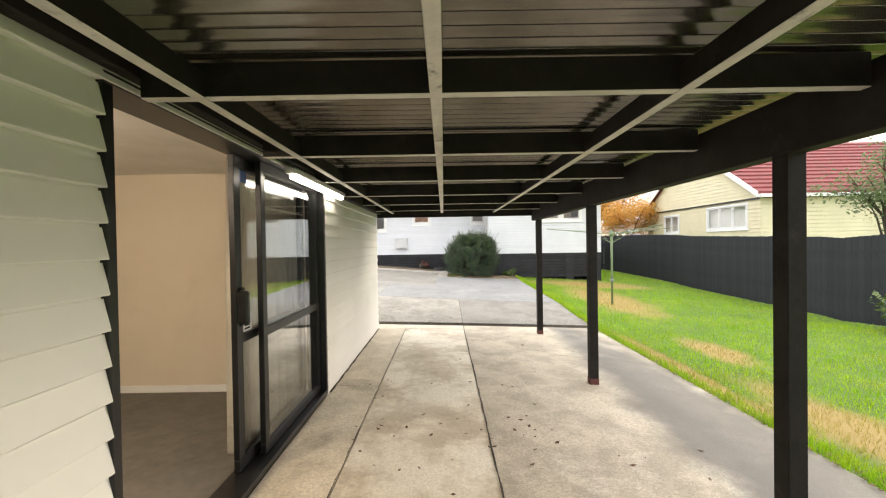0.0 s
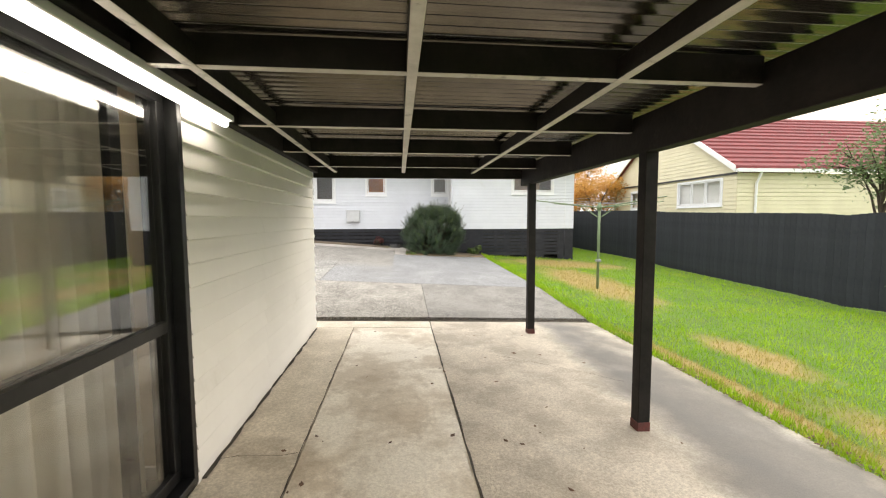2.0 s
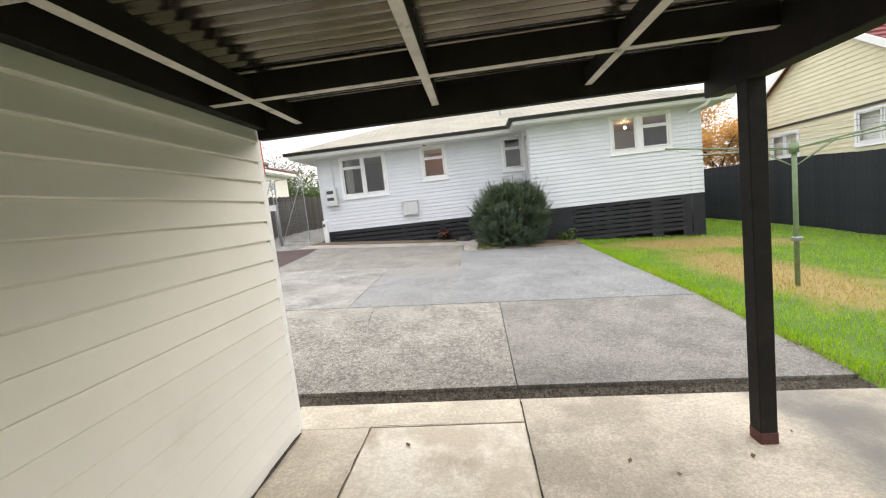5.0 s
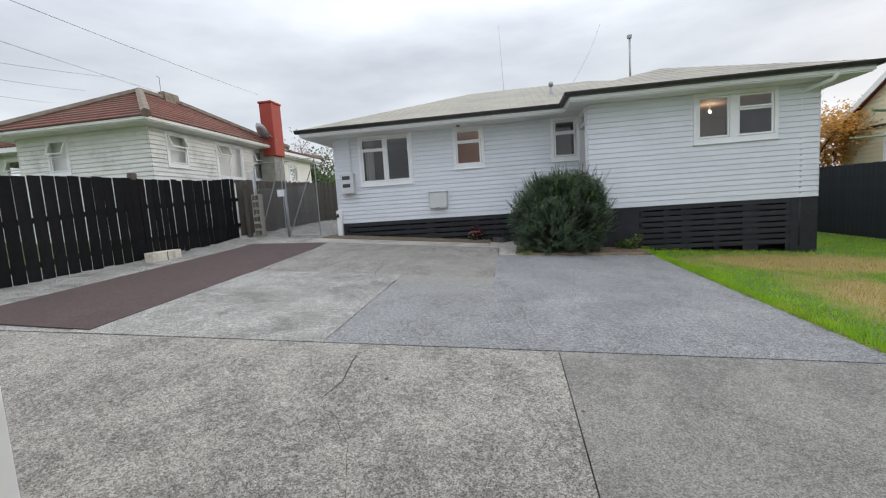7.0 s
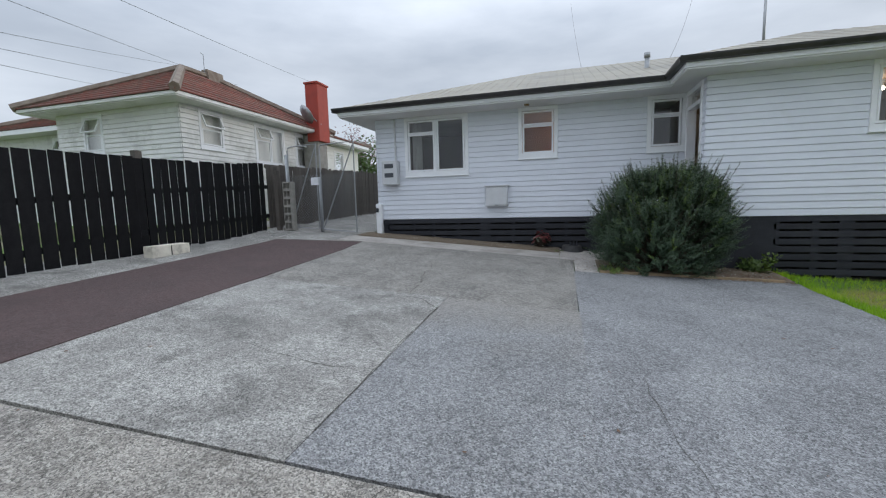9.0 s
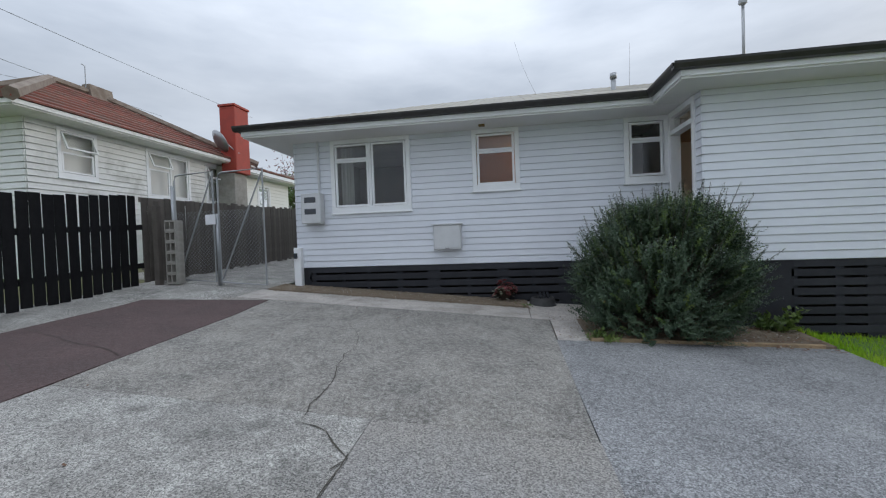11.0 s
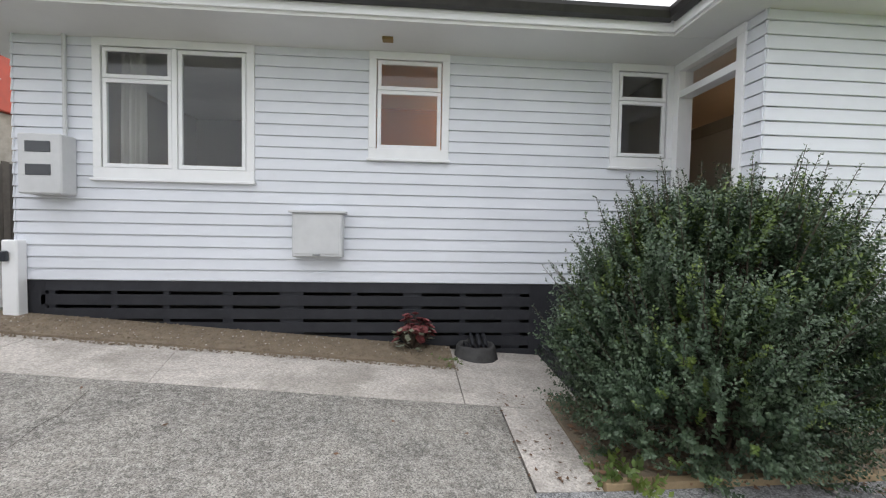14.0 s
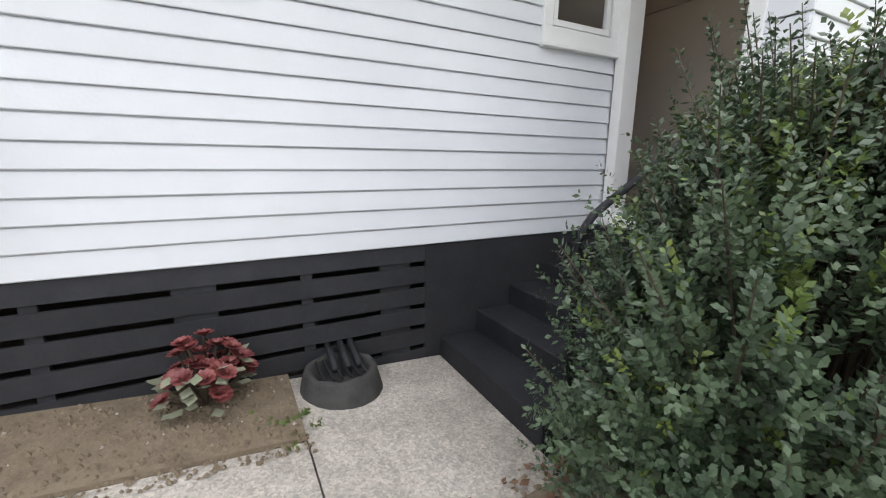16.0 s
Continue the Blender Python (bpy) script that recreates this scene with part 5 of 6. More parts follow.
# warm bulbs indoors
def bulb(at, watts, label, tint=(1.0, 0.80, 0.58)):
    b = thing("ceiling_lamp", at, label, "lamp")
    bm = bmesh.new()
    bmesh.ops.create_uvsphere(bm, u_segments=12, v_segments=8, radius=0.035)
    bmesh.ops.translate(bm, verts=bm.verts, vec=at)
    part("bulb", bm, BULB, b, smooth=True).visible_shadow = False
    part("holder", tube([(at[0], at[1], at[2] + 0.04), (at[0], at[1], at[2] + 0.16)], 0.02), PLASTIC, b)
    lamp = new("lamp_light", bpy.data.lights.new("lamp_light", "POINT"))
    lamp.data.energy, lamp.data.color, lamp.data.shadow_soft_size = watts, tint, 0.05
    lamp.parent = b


bulb((4.95, 17.9, 3.40), 3, "lit bare bulb hanging in the front room")
# unseen lamp set behind the partition so that mainly the hall ceiling is lit
bulb((3.5, 17.6, 3.38), 6, "unseen bulb behind the hall partition, lighting the ceiling", (1.0, 0.84, 0.66))
# added lamp out of the door's view, brightens the garage room
bulb((-2.7, 0.9, 2.28), 46, "unseen bulb added to light the garage room", (1.0, 0.86, 0.70))

# added lamp, kept out of view beside the window, to warm the room walls
bulb((0.1, 19.3, 3.3), 4, "unseen bulb added to light the room behind the window", (1.0, 0.56, 0.26))

# curtains
def curtain(x0, x1, y0, y1, z0, z1, folds, label, mat=CURTAIN):
    """A hanging pleated curtain between two points."""
    bm = bmesh.new()
    n_ = folds * 8
    d = Vector((x1 - x0, y1 - y0, 0))
    nrm = Vector((-d.y, d.x, 0)).normalized()
    prev = None
    for i in range(n_ + 1):
        f = i / n_
        o = 0.065 * math.sin((f + 0.05 * math.sin(f * 9)) * folds * math.tau) + 0.014 * math.sin(f * folds * 2.7 * math.tau)
        p = Vector((x0, y0, 0)) + d * f
        v = [bm.verts.new(((p + nrm * o * s_).x, (p + nrm * o * s_).y, z)) for z, s_ in ((z0, 1.1), ((z0 + z1) / 2, 0.95), (z1, 0.6))]
        if prev:
            bm.faces.new((prev[0], v[0], v[1], prev[1]))
            bm.faces.new((prev[1], v[1], v[2], prev[2]))
        prev = v
    bmesh.ops.solidify(bm, geom=bm.faces[:], thickness=0.003)
    return whole("curtain", bm, mat, label, "curtain", smooth=True, at=((x0 + x1) / 2, (y0 + y1) / 2, z0))


curtain(GX - 0.26, GX - 0.26, 2.72, 4.03, 0.16, 2.33, 9, "grey pleated curtain drawn behind the glass door")
curtain(-3.86, -3.62, FY + 0.2, FY + 0.2, 1.9, 3.5, 4, "pale curtain gathered at the window edge", CEILW)
for z0_, z1_ in ((1.185, 1.2), (1.15, 1.175), (1.12, 1.14), (1.097, 1.11)):
    whole("notice_print", box(GX - 0.1185, GX - 0.1175, 2.59, 2.66 + 0.3 * (z1_ - z0_), z0_, z1_), DARKGLASS, "dark unreadable bar printed on the notice", "print", "notice print")
sticker = whole("door_sticker", box(GX - 0.121, GX - 0.119, 2.56, 2.66, 2.12, 2.20), BLUEPAPER, "blue sticker on the door glass", "sticker")
notice = whole("door_notice", box(GX - 0.121, GX - 0.119, 2.58, 2.70, 1.085, 1.21), PAPER, "small white notice on the door glass", "notice")
latch = whole("door_lock", box(GX - 0.108, GX - 0.09, 2.545, 2.57, 1.24, 1.31, bevel=0.006), PLASTIC, "white lock plate on the door stile", "lock")

# ---- gate, blocks, clothesline ----
def build_gate():
    g = thing("chain_mesh_gate", (-6, 17.2, 0.85), "double chain-mesh gate on galvanised pipe frames", "gate")
    GYY = 17.2
    def zb(x):
        return gz(x, GYY) + 0.06
    for i, (x0, x1) in enumerate(((-6.83, -6.05), (-5.95, -5.06))):
        top = 3.03
        fr = tube([(x0, GYY, zb(x0)), (x0, GYY, top - 0.1), (x0 + 0.03, GYY, top - 0.02), (x0 + 0.1, GYY, top), (x1, GYY, top + 0.03), (x1, GYY, zb(x1)), (x0, GYY, zb(x0))], 0.017, sides=6)
        leaf_ = part("gate_leaf", fr, GALV, g)
        part("brace", tube([(x0 + 0.03, GYY, zb(x0) + 0.05), (x1 - 0.02, GYY, top - 0.05)], 0.014, sides=6), GALV, leaf_)
        bm = bmesh.new()
        zt = 2.35
        n_ = int((x1 - x0) / 0.055)
        def wire(p, q):
            d = Vector((q[0] - p[0], 0, q[1] - p[1])).normalized()
            s_ = Vector((-d.z, 0, d.x)) * 0.0022
            P, Q = Vector((p[0], GYY, p[1])), Vector((q[0], GYY, q[1]))
            bm.faces.new([bm.verts.new(v) for v in (P - s_, Q - s_, Q + s_, P + s_)])
        z0 = zb(x0)
        hgt = zt - z0
        k = -hgt
        while k < x1 - x0:
            for sgn in (1, -1):
                a0, a1 = max(0.0, k), min(x1 - x0, k + hgt)
                if a1 > a0:
                    za, zc = z0 + (a0 - k), z0 + (a1 - k)
                    if sgn < 0:
                        za, zc = zt - (a0 - k), zt - (a1 - k)
                    wire((x0 + a0, za), (x0 + a1, zc))
            k += 0.07
        part("mesh", bm, GALV, leaf_)
    for x, h in ((-6.9, 1.78), (-6.0, 1.3)):
        part("post", tube([(x, GYY + 0.03, gz(x, GYY) - 0.05), (x, GYY + 0.03, gz(x, GYY) + h)], 0.035, sides=10), GALV, g, smooth=True)
    return g


build_gate()
sign = whole("gate_sign", box(-6.2, -6.0, 17.17, 17.175, 2.1, 2.28), PAPER, "blank white sign wired to the gate", "sign")
gate_stub = whole("timber_post", box(-7.0, -6.9, 16.85, 16.95, gz(-7, 16.9) - 0.05, gz(-7, 16.9) + 1.4, bevel=0.008), FENCEW, "weathered timber post beside the gate", "post")


def hollow_block(at, rz, label="grey hollow concrete block"):
    bm = box(-0.19, 0.19, -0.095, -0.065, 0, 0.19, bevel=0.004)
    bm = box(-0.19, 0.19, 0.065, 0.095, 0, 0.19, bm, bevel=0.004)
    for x in (-0.175, 0.0, 0.175):
        bm = box(x - 0.015, x + 0.015, -0.066, 0.066, 0, 0.19, bm)
    ob = whole("concrete_block", bm, CONCGREY, label, "block", "stacked blocks")
    ob.matrix_world = pose(*at, 0, 0, rz)
    return ob


for k in range(6):
    z = gz(-6.85, 17.0) + 0.19 * k
    ob = hollow_block((-6.72 + 0.01 * (k % 2), 17.1, z), 0, "grey hollow concrete block in a stack by the gate")
    ob.matrix_world = Matrix.Translation((-6.72, 17.02, z + 0.095)) @ Matrix.Rotation(radians(90), 4, "X") @ Matrix.Translation((0, 0, -0.095)) @ Matrix.Diagonal((0.55, 1, 1, 1))
low_block = whole("kerb_block", box(-6.82, -6.62, 13.42, 14.1, gz(-6.7, 13.7) - 0.02, gz(-6.7, 13.7) + 0.17, bevel=0.01), PALEBLOCK, "pale concrete kerb block lying by the fence", "kerb block")
part_line = whole("kerb_joint", box(-6.617, -6.612, 13.74, 13.755, gz(-6.7, 13.7), gz(-6.7, 13.7) + 0.16), CRACK, "dark joint in the kerb block", "joint", kind="structure")


def build_clothesline():
    x, y = 4.45, 10.62
    z = gz(x, y)
    c = thing("clothesline", (x, y, z), "pale green rotary clothesline standing on the lawn", "clothesline")
    part("pole", tube([(x, y, z - 0.1), (x, y, z + 1.2), (x, y, z + 1.98)], 0.03, sides=10), GREENPAINT, c, smooth=True)
    part("crank", box(x - 0.05, x + 0.05, y - 0.06, y + 0.04, z + 0.62, z + 0.68, bevel=0.01), GALV, c)
    part("hub", tube([(x, y, z + 1.8), (x, y, z + 1.92)], 0.055, sides=10), GREENPAINT, c, smooth=True)
    ends = []
    for a in (12, 102, 192, 282):
        e = Vector((x + 1.85 * math.cos(radians(a)), y + 1.85 * math.sin(radians(a)), z + 2.02))
        ends.append(e)
        part("arm", tube([(x, y, z + 1.86), e], 0.011, sides=6), GREENPAINT, c)
        part("stay", tube([(x, y, z + 1.62), Vector((x, y, z + 1.86)).lerp(e, 0.30)], 0.006, sides=5), GREENPAINT, c)
    for f in (0.45, 0.72, 0.98):
        hub = Vector((x, y, z + 1.86))
        for i in range(4):
            part("line", tube([hub.lerp(ends[i], f), hub.lerp(ends[(i + 1) % 4], f)], 0.003, sides=3), GALV, c)


build_clothesline()

# ---- overhead wires ----
def cable(a, b, sag, r=0.012):
    a, b = Vector(a), Vector(b)
    pts = [a.lerp(b, i / 12) - Vector((0, 0, sag * 4 * (i / 12) * (1 - i / 12))) for i in range(13)]
    return whole("overhead_wire", tube(pts, r, sides=4), GUTTER, "thin dark overhead wire against the sky", "wire", "overhead wires", at=tuple(a))


for a, b in (((-22.3, 20.4, 9.2), (-39.0, 44.7, 16.9)), ((-22.5, 20.4, 8.6), (-41.0, 43.0, 15.4)), ((-21.6, 20.8, 10.3), (-35.8, 48.3, 15.6)), ((-22.7, 20.4, 8.0), (-42.8, 41.3, 14.0)), ((-19.3, 23.7, 11.2), (-28.8, 53.3, 16.3))):
    a, b = Vector(a), Vector(b)
    cable(a - (b - a) * 0.8, b, 0.25, 0.011)
cable((0.05, 21.3, 5.31), (-0.05, 34.0, 12.6), 0.2, 0.007)
cable((2.3, 21.3, 5.31), (6.0, 34.0, 11.9), 0.2, 0.007)

# ---- planting, litter and small things ----
def tree(name, at, height, crown, mat, label, leaves=2600, size=0.16, seed=1, bare=0.0, squash=0.8):
    """A tapered trunk with forking limbs and a loose crown of leaves round the twig ends."""
    rnd = random.Random(seed)
    at = Vector(at)
    t = thing(name, at, label, "tree")
    bm = tube([at, at + Vector((0.1, 0, height * 0.35)), at + Vector((0.05, 0.1, height * 0.55))], 0.09 * height / 4, sides=8, taper=0.05 * height / 4)
    tips = []
    for k in range(11):
        a = rnd.uniform(0, math.tau)
        s_ = at + Vector((0.05, 0.05, height * rnd.uniform(0.3, 0.55)))
        e = at + Vector((math.cos(a) * crown * rnd.uniform(0.4, 0.9), math.sin(a) * crown * rnd.uniform(0.4, 0.9), height * rnd.uniform(0.65, 0.98)))
        m = s_.lerp(e, 0.5) + Vector((0, 0, 0.2))
        bm = tube([s_, m, e], 0.035 * height / 4, bm, sides=5, taper=0.01)
        tips += [m, e]
        for j in range(4):
            q = e + Vector((rnd.uniform(-1, 1), rnd.uniform(-1, 1), rnd.uniform(-0.5, 0.8))) * crown * 0.4
            bm = tube([m.lerp(e, rnd.random()), q], 0.012 * height / 4, bm, sides=4, taper=0.004)
            tips.append(q)
    part("trunk", bm, TWIG, t)
    verts, faces = [], []
    for k in range(leaves):
        c = rnd.choice(tips)
        p = c + Vector((rnd.gauss(0, 1), rnd.gauss(0, 1), rnd.gauss(0, squash))) * crown * 0.17
        ax = Vector((rnd.uniform(-1, 1), rnd.uniform(-1, 1), rnd.uniform(-0.8, 0.6))).normalized() * size * rnd.uniform(0.6, 1.2)
        sd = ax.orthogonal().normalized() * size * 0.3
        i = len(verts)
        verts += [p, p + ax * 0.5 + sd, p + ax, p + ax * 0.5 - sd]
        faces += [(i, i + 1, i + 2), (i, i + 2, i + 3)]
    me = bpy.data.meshes.new("crown")
    me.from_pydata([tuple(v - at) for v in verts], [], faces)
    me.materials.append(mat)
    ob = new("crown", me)
    ob.parent = t
    return t


tree("autumn_tree", (11.3, 24.5, 0), 3.7, 1.7, AUTUMN, "small tree with thinning orange autumn leaves", 9000, 0.13, 2)
tree("autumn_tree", (12.5, 30.0, 0), 5.5, 2.0, AUTUMN, "small tree with thinning orange autumn leaves", 5000, 0.18, 3)
tree("garden_tree", (11.7, 10.6, 0), 4.0, 1.1, TREELEAF, "leafy green tree leaning over the fence", 3200, 0.10, 4)
tree("hedge_tree", (-10.6, 30.0, 0.5), 4.0, 1.8, TREELEAF, "dense green tree behind the far fence", 3600, 0.17, 5)
tree("bare_tree", (-12.3, 32.0, 0.5), 6.0, 2.0, BLOSSOM, "twiggy tree with sparse dusky pink leaves", 1100, 0.12, 6)


def small_plant(name, at, n_, spread, height, mat, label, size, seed, category="plant"):
    rnd = random.Random(seed)
    at = Vector(at)
    t = thing(name, at, label, category)
    shoots = []
    for k in range(n_):
        a = rnd.uniform(0, math.tau)
        d = Vector((math.cos(a) * spread * rnd.random(), math.sin(a) * spread * rnd.random(), height)).normalized()
        shoots.append((at + Vector((math.cos(a), math.sin(a), 0)) * spread * 0.2 * rnd.random(), d, height * rnd.uniform(0.6, 1.1)))
    leaf_mesh("leaves", shoots, 14, mat, size, t, seed=seed)
    return t


small_plant("fence_shrub", (8.9, 7.6, gz(8.9, 7.6)), 60, 0.7, 0.9, LEAFY, "bright green low shrub growing by the fence", 0.14, 11, "shrub")
small_plant("weed", (2.6, 16.35, gz(2.6, 16.3)), 18, 0.5, 0.35, LEAFY, "yellow-green weed beside the house base", 0.11, 12)
small_plant("weed", (0.3, 15.58, gz(0.3, 15.6)), 16, 0.6, 0.16, LEAFY, "bright green weeds at the bed edge", 0.06, 13)
small_plant("weed", (-0.62, 17.2, gz(-0.6, 17.2)), 14, 0.8, 0.07, LEAFY, "small green weeds in the soil", 0.035, 14)


def red_plant(cx, cy):
    """A low succulent with rosettes of broad red leaves over grey-green ones."""
    rnd = random.Random(21)
    z0 = gz(cx, cy) + 0.02
    t = thing("red_succulent", (cx, cy, z0), "low succulent with dull red rosettes and grey-green leaves", "plant")
    for k in range(44):
        a = rnd.uniform(0, math.tau)
        r = 0.20 * math.sqrt(rnd.random())
        c = Vector((cx + r * math.cos(a), cy + r * math.sin(a), z0 + 0.37 - 0.9 * r + rnd.uniform(-0.17, 0.02)))
        bm = bmesh.new()
        n_ = Vector((r * 3 * math.cos(a), r * 3 * math.sin(a), 1)).normalized()
        rot = n_.to_track_quat("Z", "Y").to_matrix()
        for ring, (num, ln, up) in enumerate(((6, 0.026, 1.5), (8, 0.040, 0.9), (10, 0.050, 0.4))):
            for i in range(num):
                b = (i + ring * 0.5) / num * math.tau
                d = rot @ Vector((math.cos(b), math.sin(b), up)).normalized()
                sd = (rot @ Vector((-math.sin(b), math.cos(b), 0))) * ln * 0.46
                bm.faces.new([bm.verts.new(v) for v in (c, c + d * ln * 0.6 + sd, c + d * ln, c + d * ln * 0.6 - sd)])
        part("rosette", bm, REDLEAF, t)
        part("stem", tube([(cx, cy, z0 - 0.02), c], 0.006, sides=4), TWIG, t)
    bm = bmesh.new()
    for k in range(40):
        a = rnd.uniform(0, math.tau)
        c = Vector((cx + 0.15 * math.cos(a), cy + 0.15 * math.sin(a), z0 + rnd.uniform(0.05, 0.24)))
        d = Vector((math.cos(a), math.sin(a), rnd.uniform(-0.5, 0.4))).normalized()
        sd = Vector((-math.sin(a), math.cos(a), 0)) * 0.028
        bm.faces.new([bm.verts.new(v) for v in (c, c + d * 0.04 + sd, c + d * 0.075, c + d * 0.04 - sd)])
    part("lower_leaves", bm, GREYLEAF, t, "grey-green lower leaves")


red_plant(-0.88, 17.5)


def gully(cx, cy):
    """A round cement gully trap with a grate and waste pipes."""
    z0 = gz(cx, cy)
    t = thing("drain_gully", (cx, cy, z0), "grey cement drain gully with a grate and waste pipes", "drain")
    bm = bmesh.new()
    n_ = 24
    rings = []
    for r, z in ((0.225, -0.02), (0.195, 0.10), (0.175, 0.12), (0.15, 0.105), (0.145, 0.03)):
        rings.append([bm.verts.new((cx + r * math.cos(i / n_ * math.tau), cy + r * math.sin(i / n_ * math.tau), z0 + z + 0.006 * math.sin(i * 2.1))) for i in range(n_)])
    for a, b in zip(rings, rings[1:]):
        for i in range(n_):
            bm.faces.new((a[i], a[(i + 1) % n_], b[(i + 1) % n_], b[i]))
    bm.faces.new(rings[-1])
    bmesh.ops.recalc_face_normals(bm, faces=bm.faces)
    part("surround", bm, material("dark_grey_cement", (0.055, 0.054, 0.053), (0.033, 0.032, 0.032), 0.8, 8, 0.4, 60), t, smooth=True)
    for i in range(6):
        x = cx - 0.11 + i * 0.044
        part("grate_bar", box(x - 0.006, x + 0.006, cy - 0.12, cy + 0.12, z0 + 0.10, z0 + 0.112), STEPM, t)
    for x in (cx - 0.03, cx + 0.04, cx + 0.10):
        part("waste_pipe", tube([(x, FY, z0 + 0.17), (x, cy + 0.1, z0 + 0.15), (x, cy - 0.02, z0 + 0.105)], 0.02), STEPM, t, smooth=True)


gully(-0.25, 17.50)
edging = whole("timber_edging", beam((0.14, 15.53, gz(0.14, 15.53) - 0.02), (2.75, 15.775, gz(2.75, 15.77) - 0.02), 0.06, 0.10), material("pale_weathered_edging", (0.36, 0.26, 0.15), (0.24, 0.18, 0.11), 0.85, 6, 0.4, 40), "weathered timber edging along the shrub bed", "edging")


def crack(points, width=0.012, parent=driveway, name="crack", jit=0.02, lift=0.003):
    """A thin dark broken line on the slabs."""
    rnd = random.Random(len(points) + int(points[0][0] * 10))
    pts = []
    for (xa, ya), (xb, yb) in zip(points, points[1:]):
        n_ = max(2, int(math.hypot(xb - xa, yb - ya) / 0.12))
        pts += [(xa + (xb - xa) * i / n_ + rnd.uniform(-jit, jit), ya + (yb - ya) * i / n_ + rnd.uniform(-jit, jit)) for i in range(n_)]
    pts.append(points[-1])
    bm = bmesh.new()
    prev = None
    for i, (x, y) in enumerate(pts):
        j = min(i + 1, len(pts) - 1)
        d = Vector((pts[j][0] - pts[max(i - 1, 0)][0], pts[j][1] - pts[max(i - 1, 0)][1], 0)).normalized()
        s_ = Vector((-d.y, d.x, 0)) * width * rnd.uniform(0.1, 0.42)
        z = gz(x, y) + lift
        v = [bm.verts.new((x + s_.x, y + s_.y, z)), bm.verts.new((x - s_.x, y - s_.y, z))]
        if prev:
            bm.faces.new((prev[0], prev[1], v[1], v[0]))
        prev = v
    bmesh.ops.recalc_face_normals(bm, faces=bm.faces)
    return part(name, bm, CRACK, parent)


crack([(-1.15, 10.06), (-1.28, 9.85), (-1.22, 9.45), (-1.3, 9.2)], 0.012)
crack([(-1.3, 9.2), (-0.95, 8.8), (-0.8, 8.3)], 0.005)
crack([(-2.96, 16.2), (-2.86, 15.5), (-2.49, 14.9), (-2.41, 14.6)], 0.011)
crack([(-2.41, 14.6), (-2.42, 14.3), (-2.37, 14.0), (-2.28, 13.75)], 0.016)
crack([(-1.72, 12.65), (-1.715, 11.4), (-1.69, 10.75), (-1.68, 10.28)], 0.012, jit=0.008)
crack([(-2.28, 13.75), (-2.18, 12.95), (-1.95, 12.85), (-1.72, 12.62), (-1.76, 12.5)], 0.015)
crack([(-1.7, 11.05), (-2.14, 11.0), (-2.9, 11.15)], 0.01)
crack([(0.12, 11.6), (0.1, 11.2), (0.2, 10.3)], 0.005)
crack([(1.02, 6.2), (1.27, 6.02), (1.7, 5.75), (2.1, 5.4)], 0.008)
crack([(-5.9, 13.5), (-5.2, 13.4), (-4.8, 13.2)], 0.012, lift=0.016)
crack([(0.357, -2.0), (0.35, 1.5), (0.36, 4.5), (0.357, 7.75)], 0.022, carport_floor, "joint_dirt", 0.005)
crack([(-0.758, -2.0), (-0.75, 3.0), (-0.737, 7.45)], 0.012, carport_floor, "joint_dirt", 0.004)
crack([(-1.232, 4.1), (-1.236, 5.5), (-1.232, 7.42)], 0.05, carport_floor, "joint_dirt", 0.006)
crack([(-0.74, 7.47), (0.35, 7.465)], 0.010, carport_floor, "joint_dirt", 0.004)
crack([(-6.1, 14.2), (-5.6, 14.1), (-5.2, 13.95), (-4.75, 13.9), (-4.4, 13.75)], 0.02, lift=0.016)
crack([(-6.15, 12.6), (-5.7, 12.7), (-5.35, 12.3), (-5.0, 12.35), (-4.6, 12.1)], 0.012, lift=0.016)
crack([(-5.75, 12.7), (-5.5, 13.1), (-5.6, 13.6)], 0.008, lift=0.016)
crack([(-6.4, 14.6), (-5.9, 14.45), (-5.4, 14.55)], 0.014, lift=0.016)
crack([(-5.7, 11.2), (-5.2, 11.5), (-5.0, 11.9), (-4.9, 12.3)], 0.009, lift=0.016)
crack([(-6.0, 15.3), (-5.7, 15.6), (-5.3, 15.5)], 0.008, lift=0.016)
crack([(-1.25, 4.3), (-0.98, 4.32), (-0.76, 4.34)], 0.01)


def scatter(name, label, category, n_, area, size, mat, seed, flat=True, lift=0.004):
    """Many small bits lying on the ground, as one object."""
    rnd = random.Random(seed)
    verts, faces = [], []
    for k in range(n_):
        x, y = rnd.uniform(area[0], area[1]), rnd.uniform(area[2], area[3])
        z = gz(x, y) + lift
        a, s_ = rnd.uniform(0, math.tau), size * rnd.uniform(0.5, 1.3)
        c, s2 = math.cos(a) * s_, math.sin(a) * s_
        i = len(verts)
        if flat:
            h = [rnd.uniform(0, 0.35) * s_ for _ in range(4)]
            verts += [(x - c, y - s2, z + h[0]), (x - s2 * 0.5, y + c * 0.5, z + h[1]), (x + c, y + s2, z + h[2]), (x + s2 * 0.5, y - c * 0.5, z)]
            faces += [(i, i + 1, i + 2), (i, i + 2, i + 3)]
        else:
            verts += [(x - c, y - s2, z - 0.003), (x - s2 * 0.7, y + c * 0.7, z - 0.003), (x + c, y + s2, z - 0.003), (x + s2 * 0.7, y - c * 0.7, z - 0.003), (x + c * 0.1, y, z + s_ * 0.7)]
            faces += [(i, i + 1, i + 4), (i + 1, i + 2, i + 4), (i + 2, i + 3, i + 4), (i + 3, i, i + 4)]
    me = bpy.data.meshes.new(name)
    me.from_pydata(verts, [], faces)
    me.materials.append(mat)
    return tagged(new(name, me), label, category, kind="stuff")


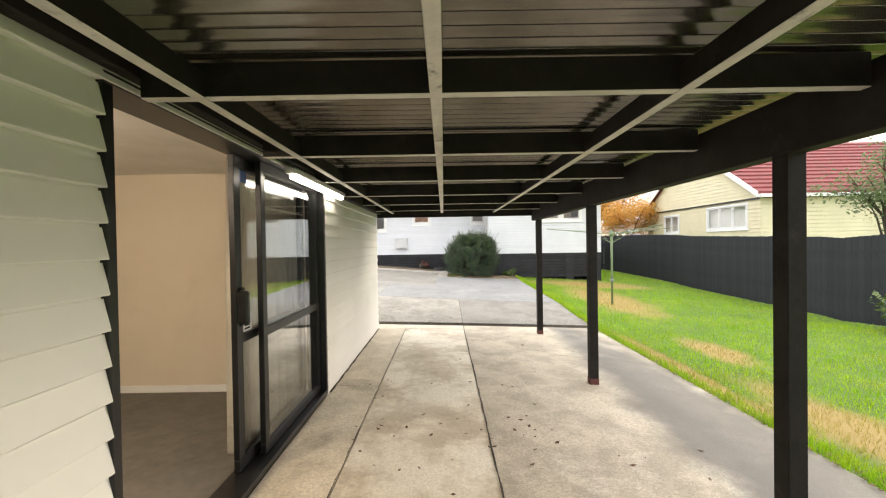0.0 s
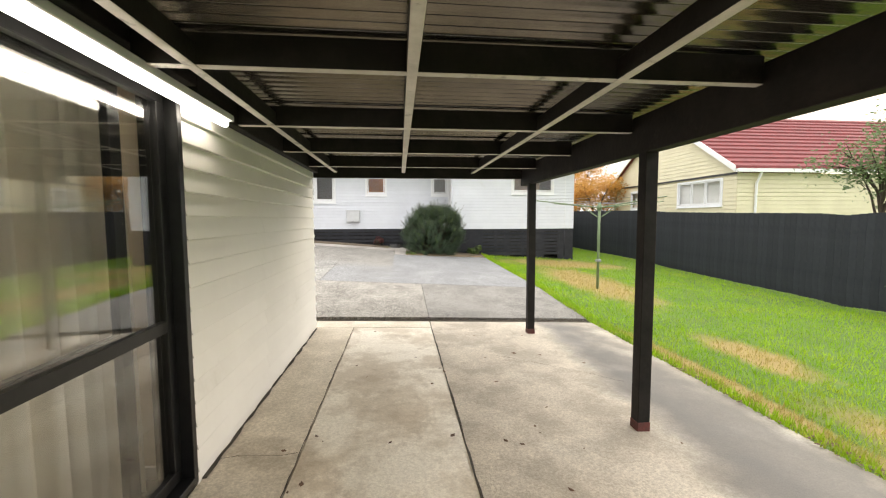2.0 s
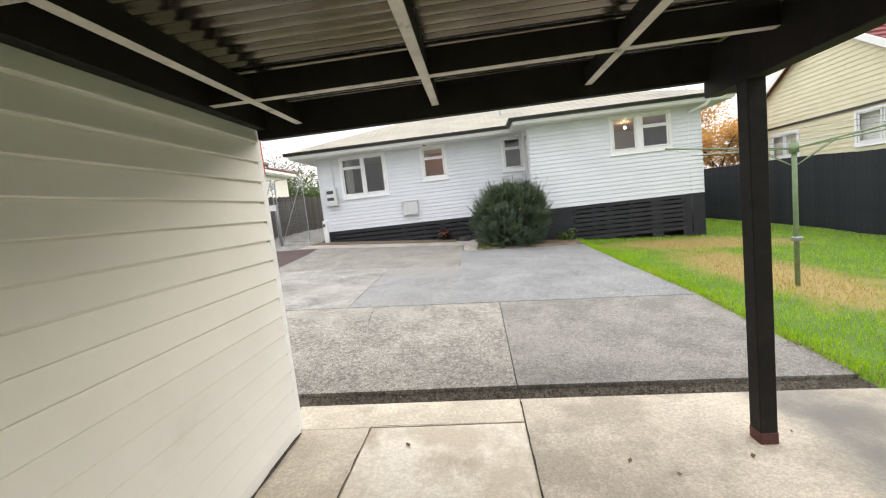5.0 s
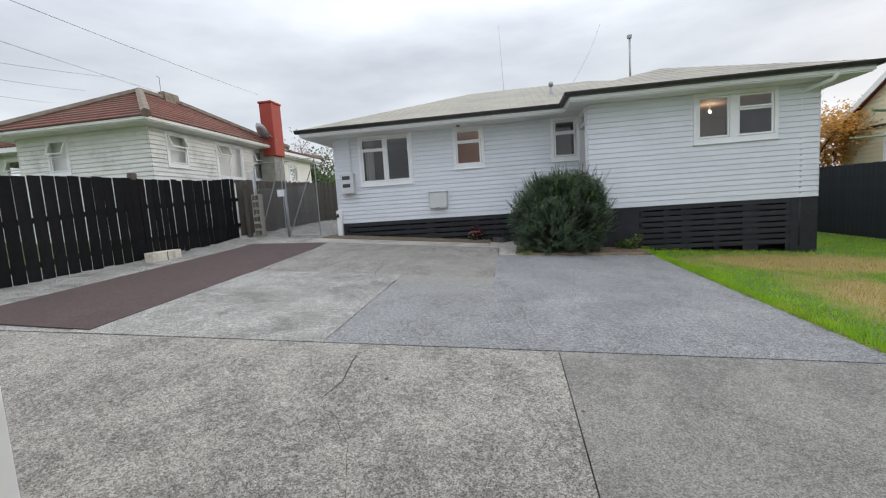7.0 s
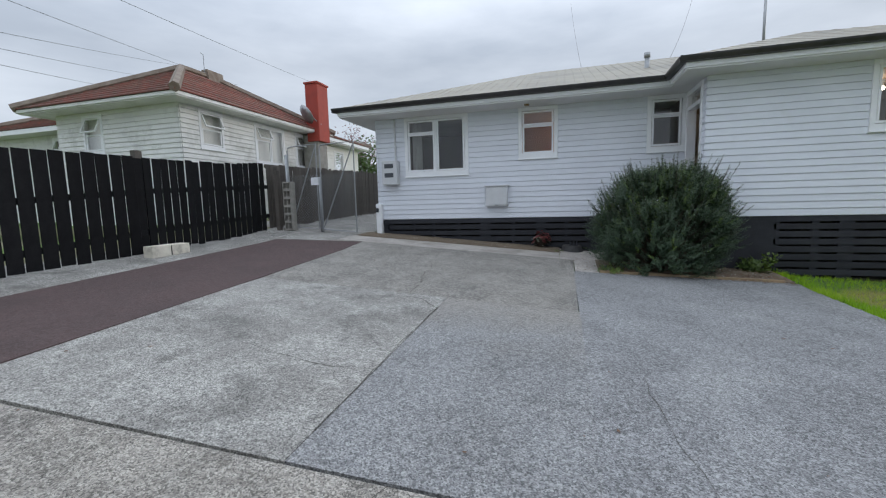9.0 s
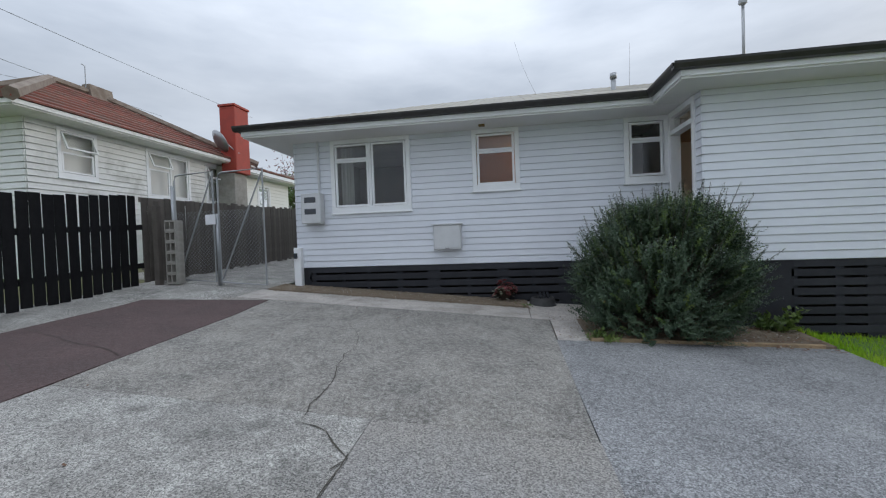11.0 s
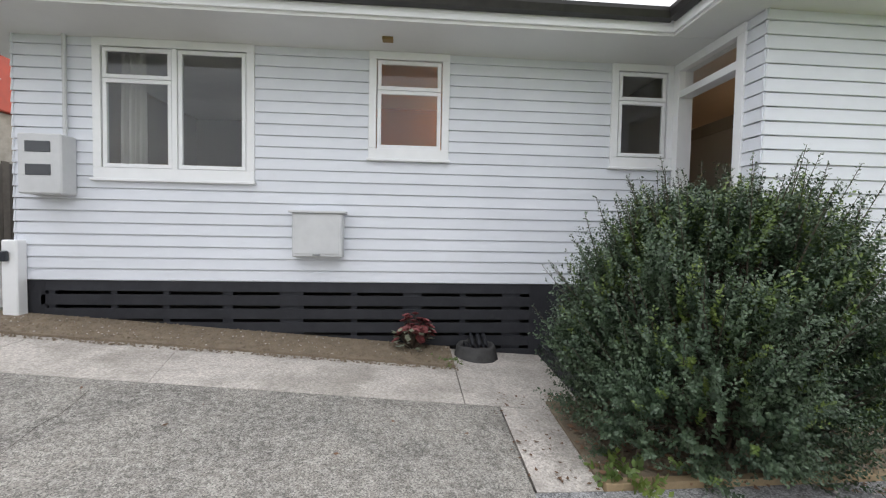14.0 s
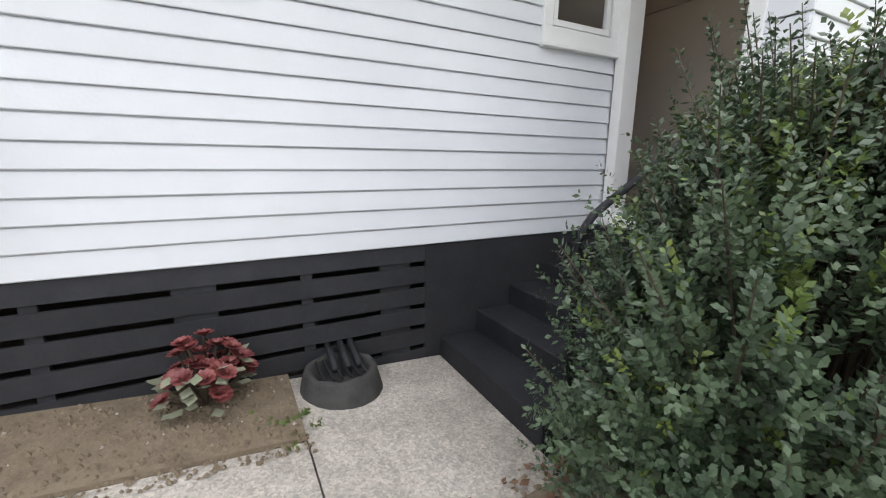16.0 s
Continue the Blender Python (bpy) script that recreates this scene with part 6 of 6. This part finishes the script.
scatter("fallen_leaves", "dry brown leaves scattered on the carport floor", "leaf litter", 50, (-0.9, 2.4, 0.5, 7.4), 0.026, DRY, 31)
scatter("fallen_leaves", "dry curled leaves blown together on the carport floor", "leaf litter", 60, (-0.8, 1.0, 0.8, 4.6), 0.027, DRY, 37)
scatter("fallen_leaves", "dry leaves scattered on the driveway and bed", "leaf litter", 60, (-4.5, 2.6, 9, 16.4), 0.018, DRY, 32)
scatter("bed_leaves", "brown leaf litter under the shrub", "leaf litter", 700, (0.15, 2.85, 15.52, 16.6), 0.026, DRY, 33, lift=0.02)
scatter("soil_stones", "pale stones and chips in the dry soil bed", "stones", 170, (-4.9, -0.52, 17.14, 17.64), 0.009, CONC_W, 34, False, 0.022)
scatter("bed_stones", "pale chips along the shrub bed", "stones", 120, (0.15, 2.8, 15.52, 16.5), 0.014, CONC_W, 35, False, 0.017)


scatter("soil_crumbs", "crumbs of brown soil spilled from the bed onto the path", "soil", 900, (-4.9, -0.48, 17.03, 17.16), 0.013, SOIL, 38, False)
scatter("soil_clods", "rough clods of dry brown soil in the bed", "soil", 1500, (-4.95, -0.52, 17.13, 17.66), 0.016, SOIL, 40, False, 0.02)
scatter("soil_clods", "rough clods of soil under the shrub", "soil", 700, (0.16, 2.8, 15.85, 16.6), 0.016, SOIL, 41, False, 0.016)
scatter("path_leaves", "dry leaf bits on the path beside the shrub", "leaf litter", 90, (-0.3, 0.3, 15.5, 16.6), 0.016, DRY, 39)
scatter("joint_clods", "crumbs of soil and grit filling the gap between slabs", "soil", 2200, (-1.4, 2.9, 7.76, 8.03), 0.011, JOINTSOIL, 42, False, -0.026)
scatter("joint_litter", "dry leaf bits caught in the gap between slabs", "leaf litter", 130, (-1.4, 2.9, 7.74, 8.02), 0.014, DRY, 43, lift=-0.018)
scatter("dry_clippings", "dry clippings and dirt along the lawn edge", "leaf litter", 900, (2.86, 3.06, -1.0, 14.0), 0.022, DRY, 36, lift=0.012)


def grass(n_, seed):
    """Grass blades over the lawn, thickest near the slabs, as one object."""
    rg = np.random.RandomState(seed)
    x = 2.9 + 6.5 * rg.rand(n_) ** 1.35
    y = -2.0 + 25.5 * rg.rand(n_) ** 1.2
    h = (0.030 + 0.045 * rg.rand(n_)) * np.where(x < 3.1, 1.25, 1.0)
    a = rg.rand(n_) * math.tau
    w = 0.004 + 0.004 * rg.rand(n_)
    lean = rg.randn(n_, 2) * 0.022
    z = np.array([gz(float(p), float(q)) for p, q in zip(x, y)]) - 0.012
    v = np.empty((n_, 3, 3))
    v[:, 0] = np.stack([x - np.cos(a) * w, y - np.sin(a) * w, z], 1)
    v[:, 1] = np.stack([x + np.cos(a) * w, y + np.sin(a) * w, z], 1)
    v[:, 2] = np.stack([x + lean[:, 0], y + lean[:, 1], z + h + 0.012], 1)
    keep = ~((x < 6.6) & (y > 16.55))
    v = v[keep]
    me = bpy.data.meshes.new("grass")
    me.from_pydata(v.reshape(-1, 3).tolist(), [], np.arange(len(v) * 3).reshape(-1, 3).tolist())
    me.materials.append(BLADE)
    return tagged(new("grass", me), "short bright green grass blades with dry strips", "grass", kind="stuff")


grass(110000, 5)
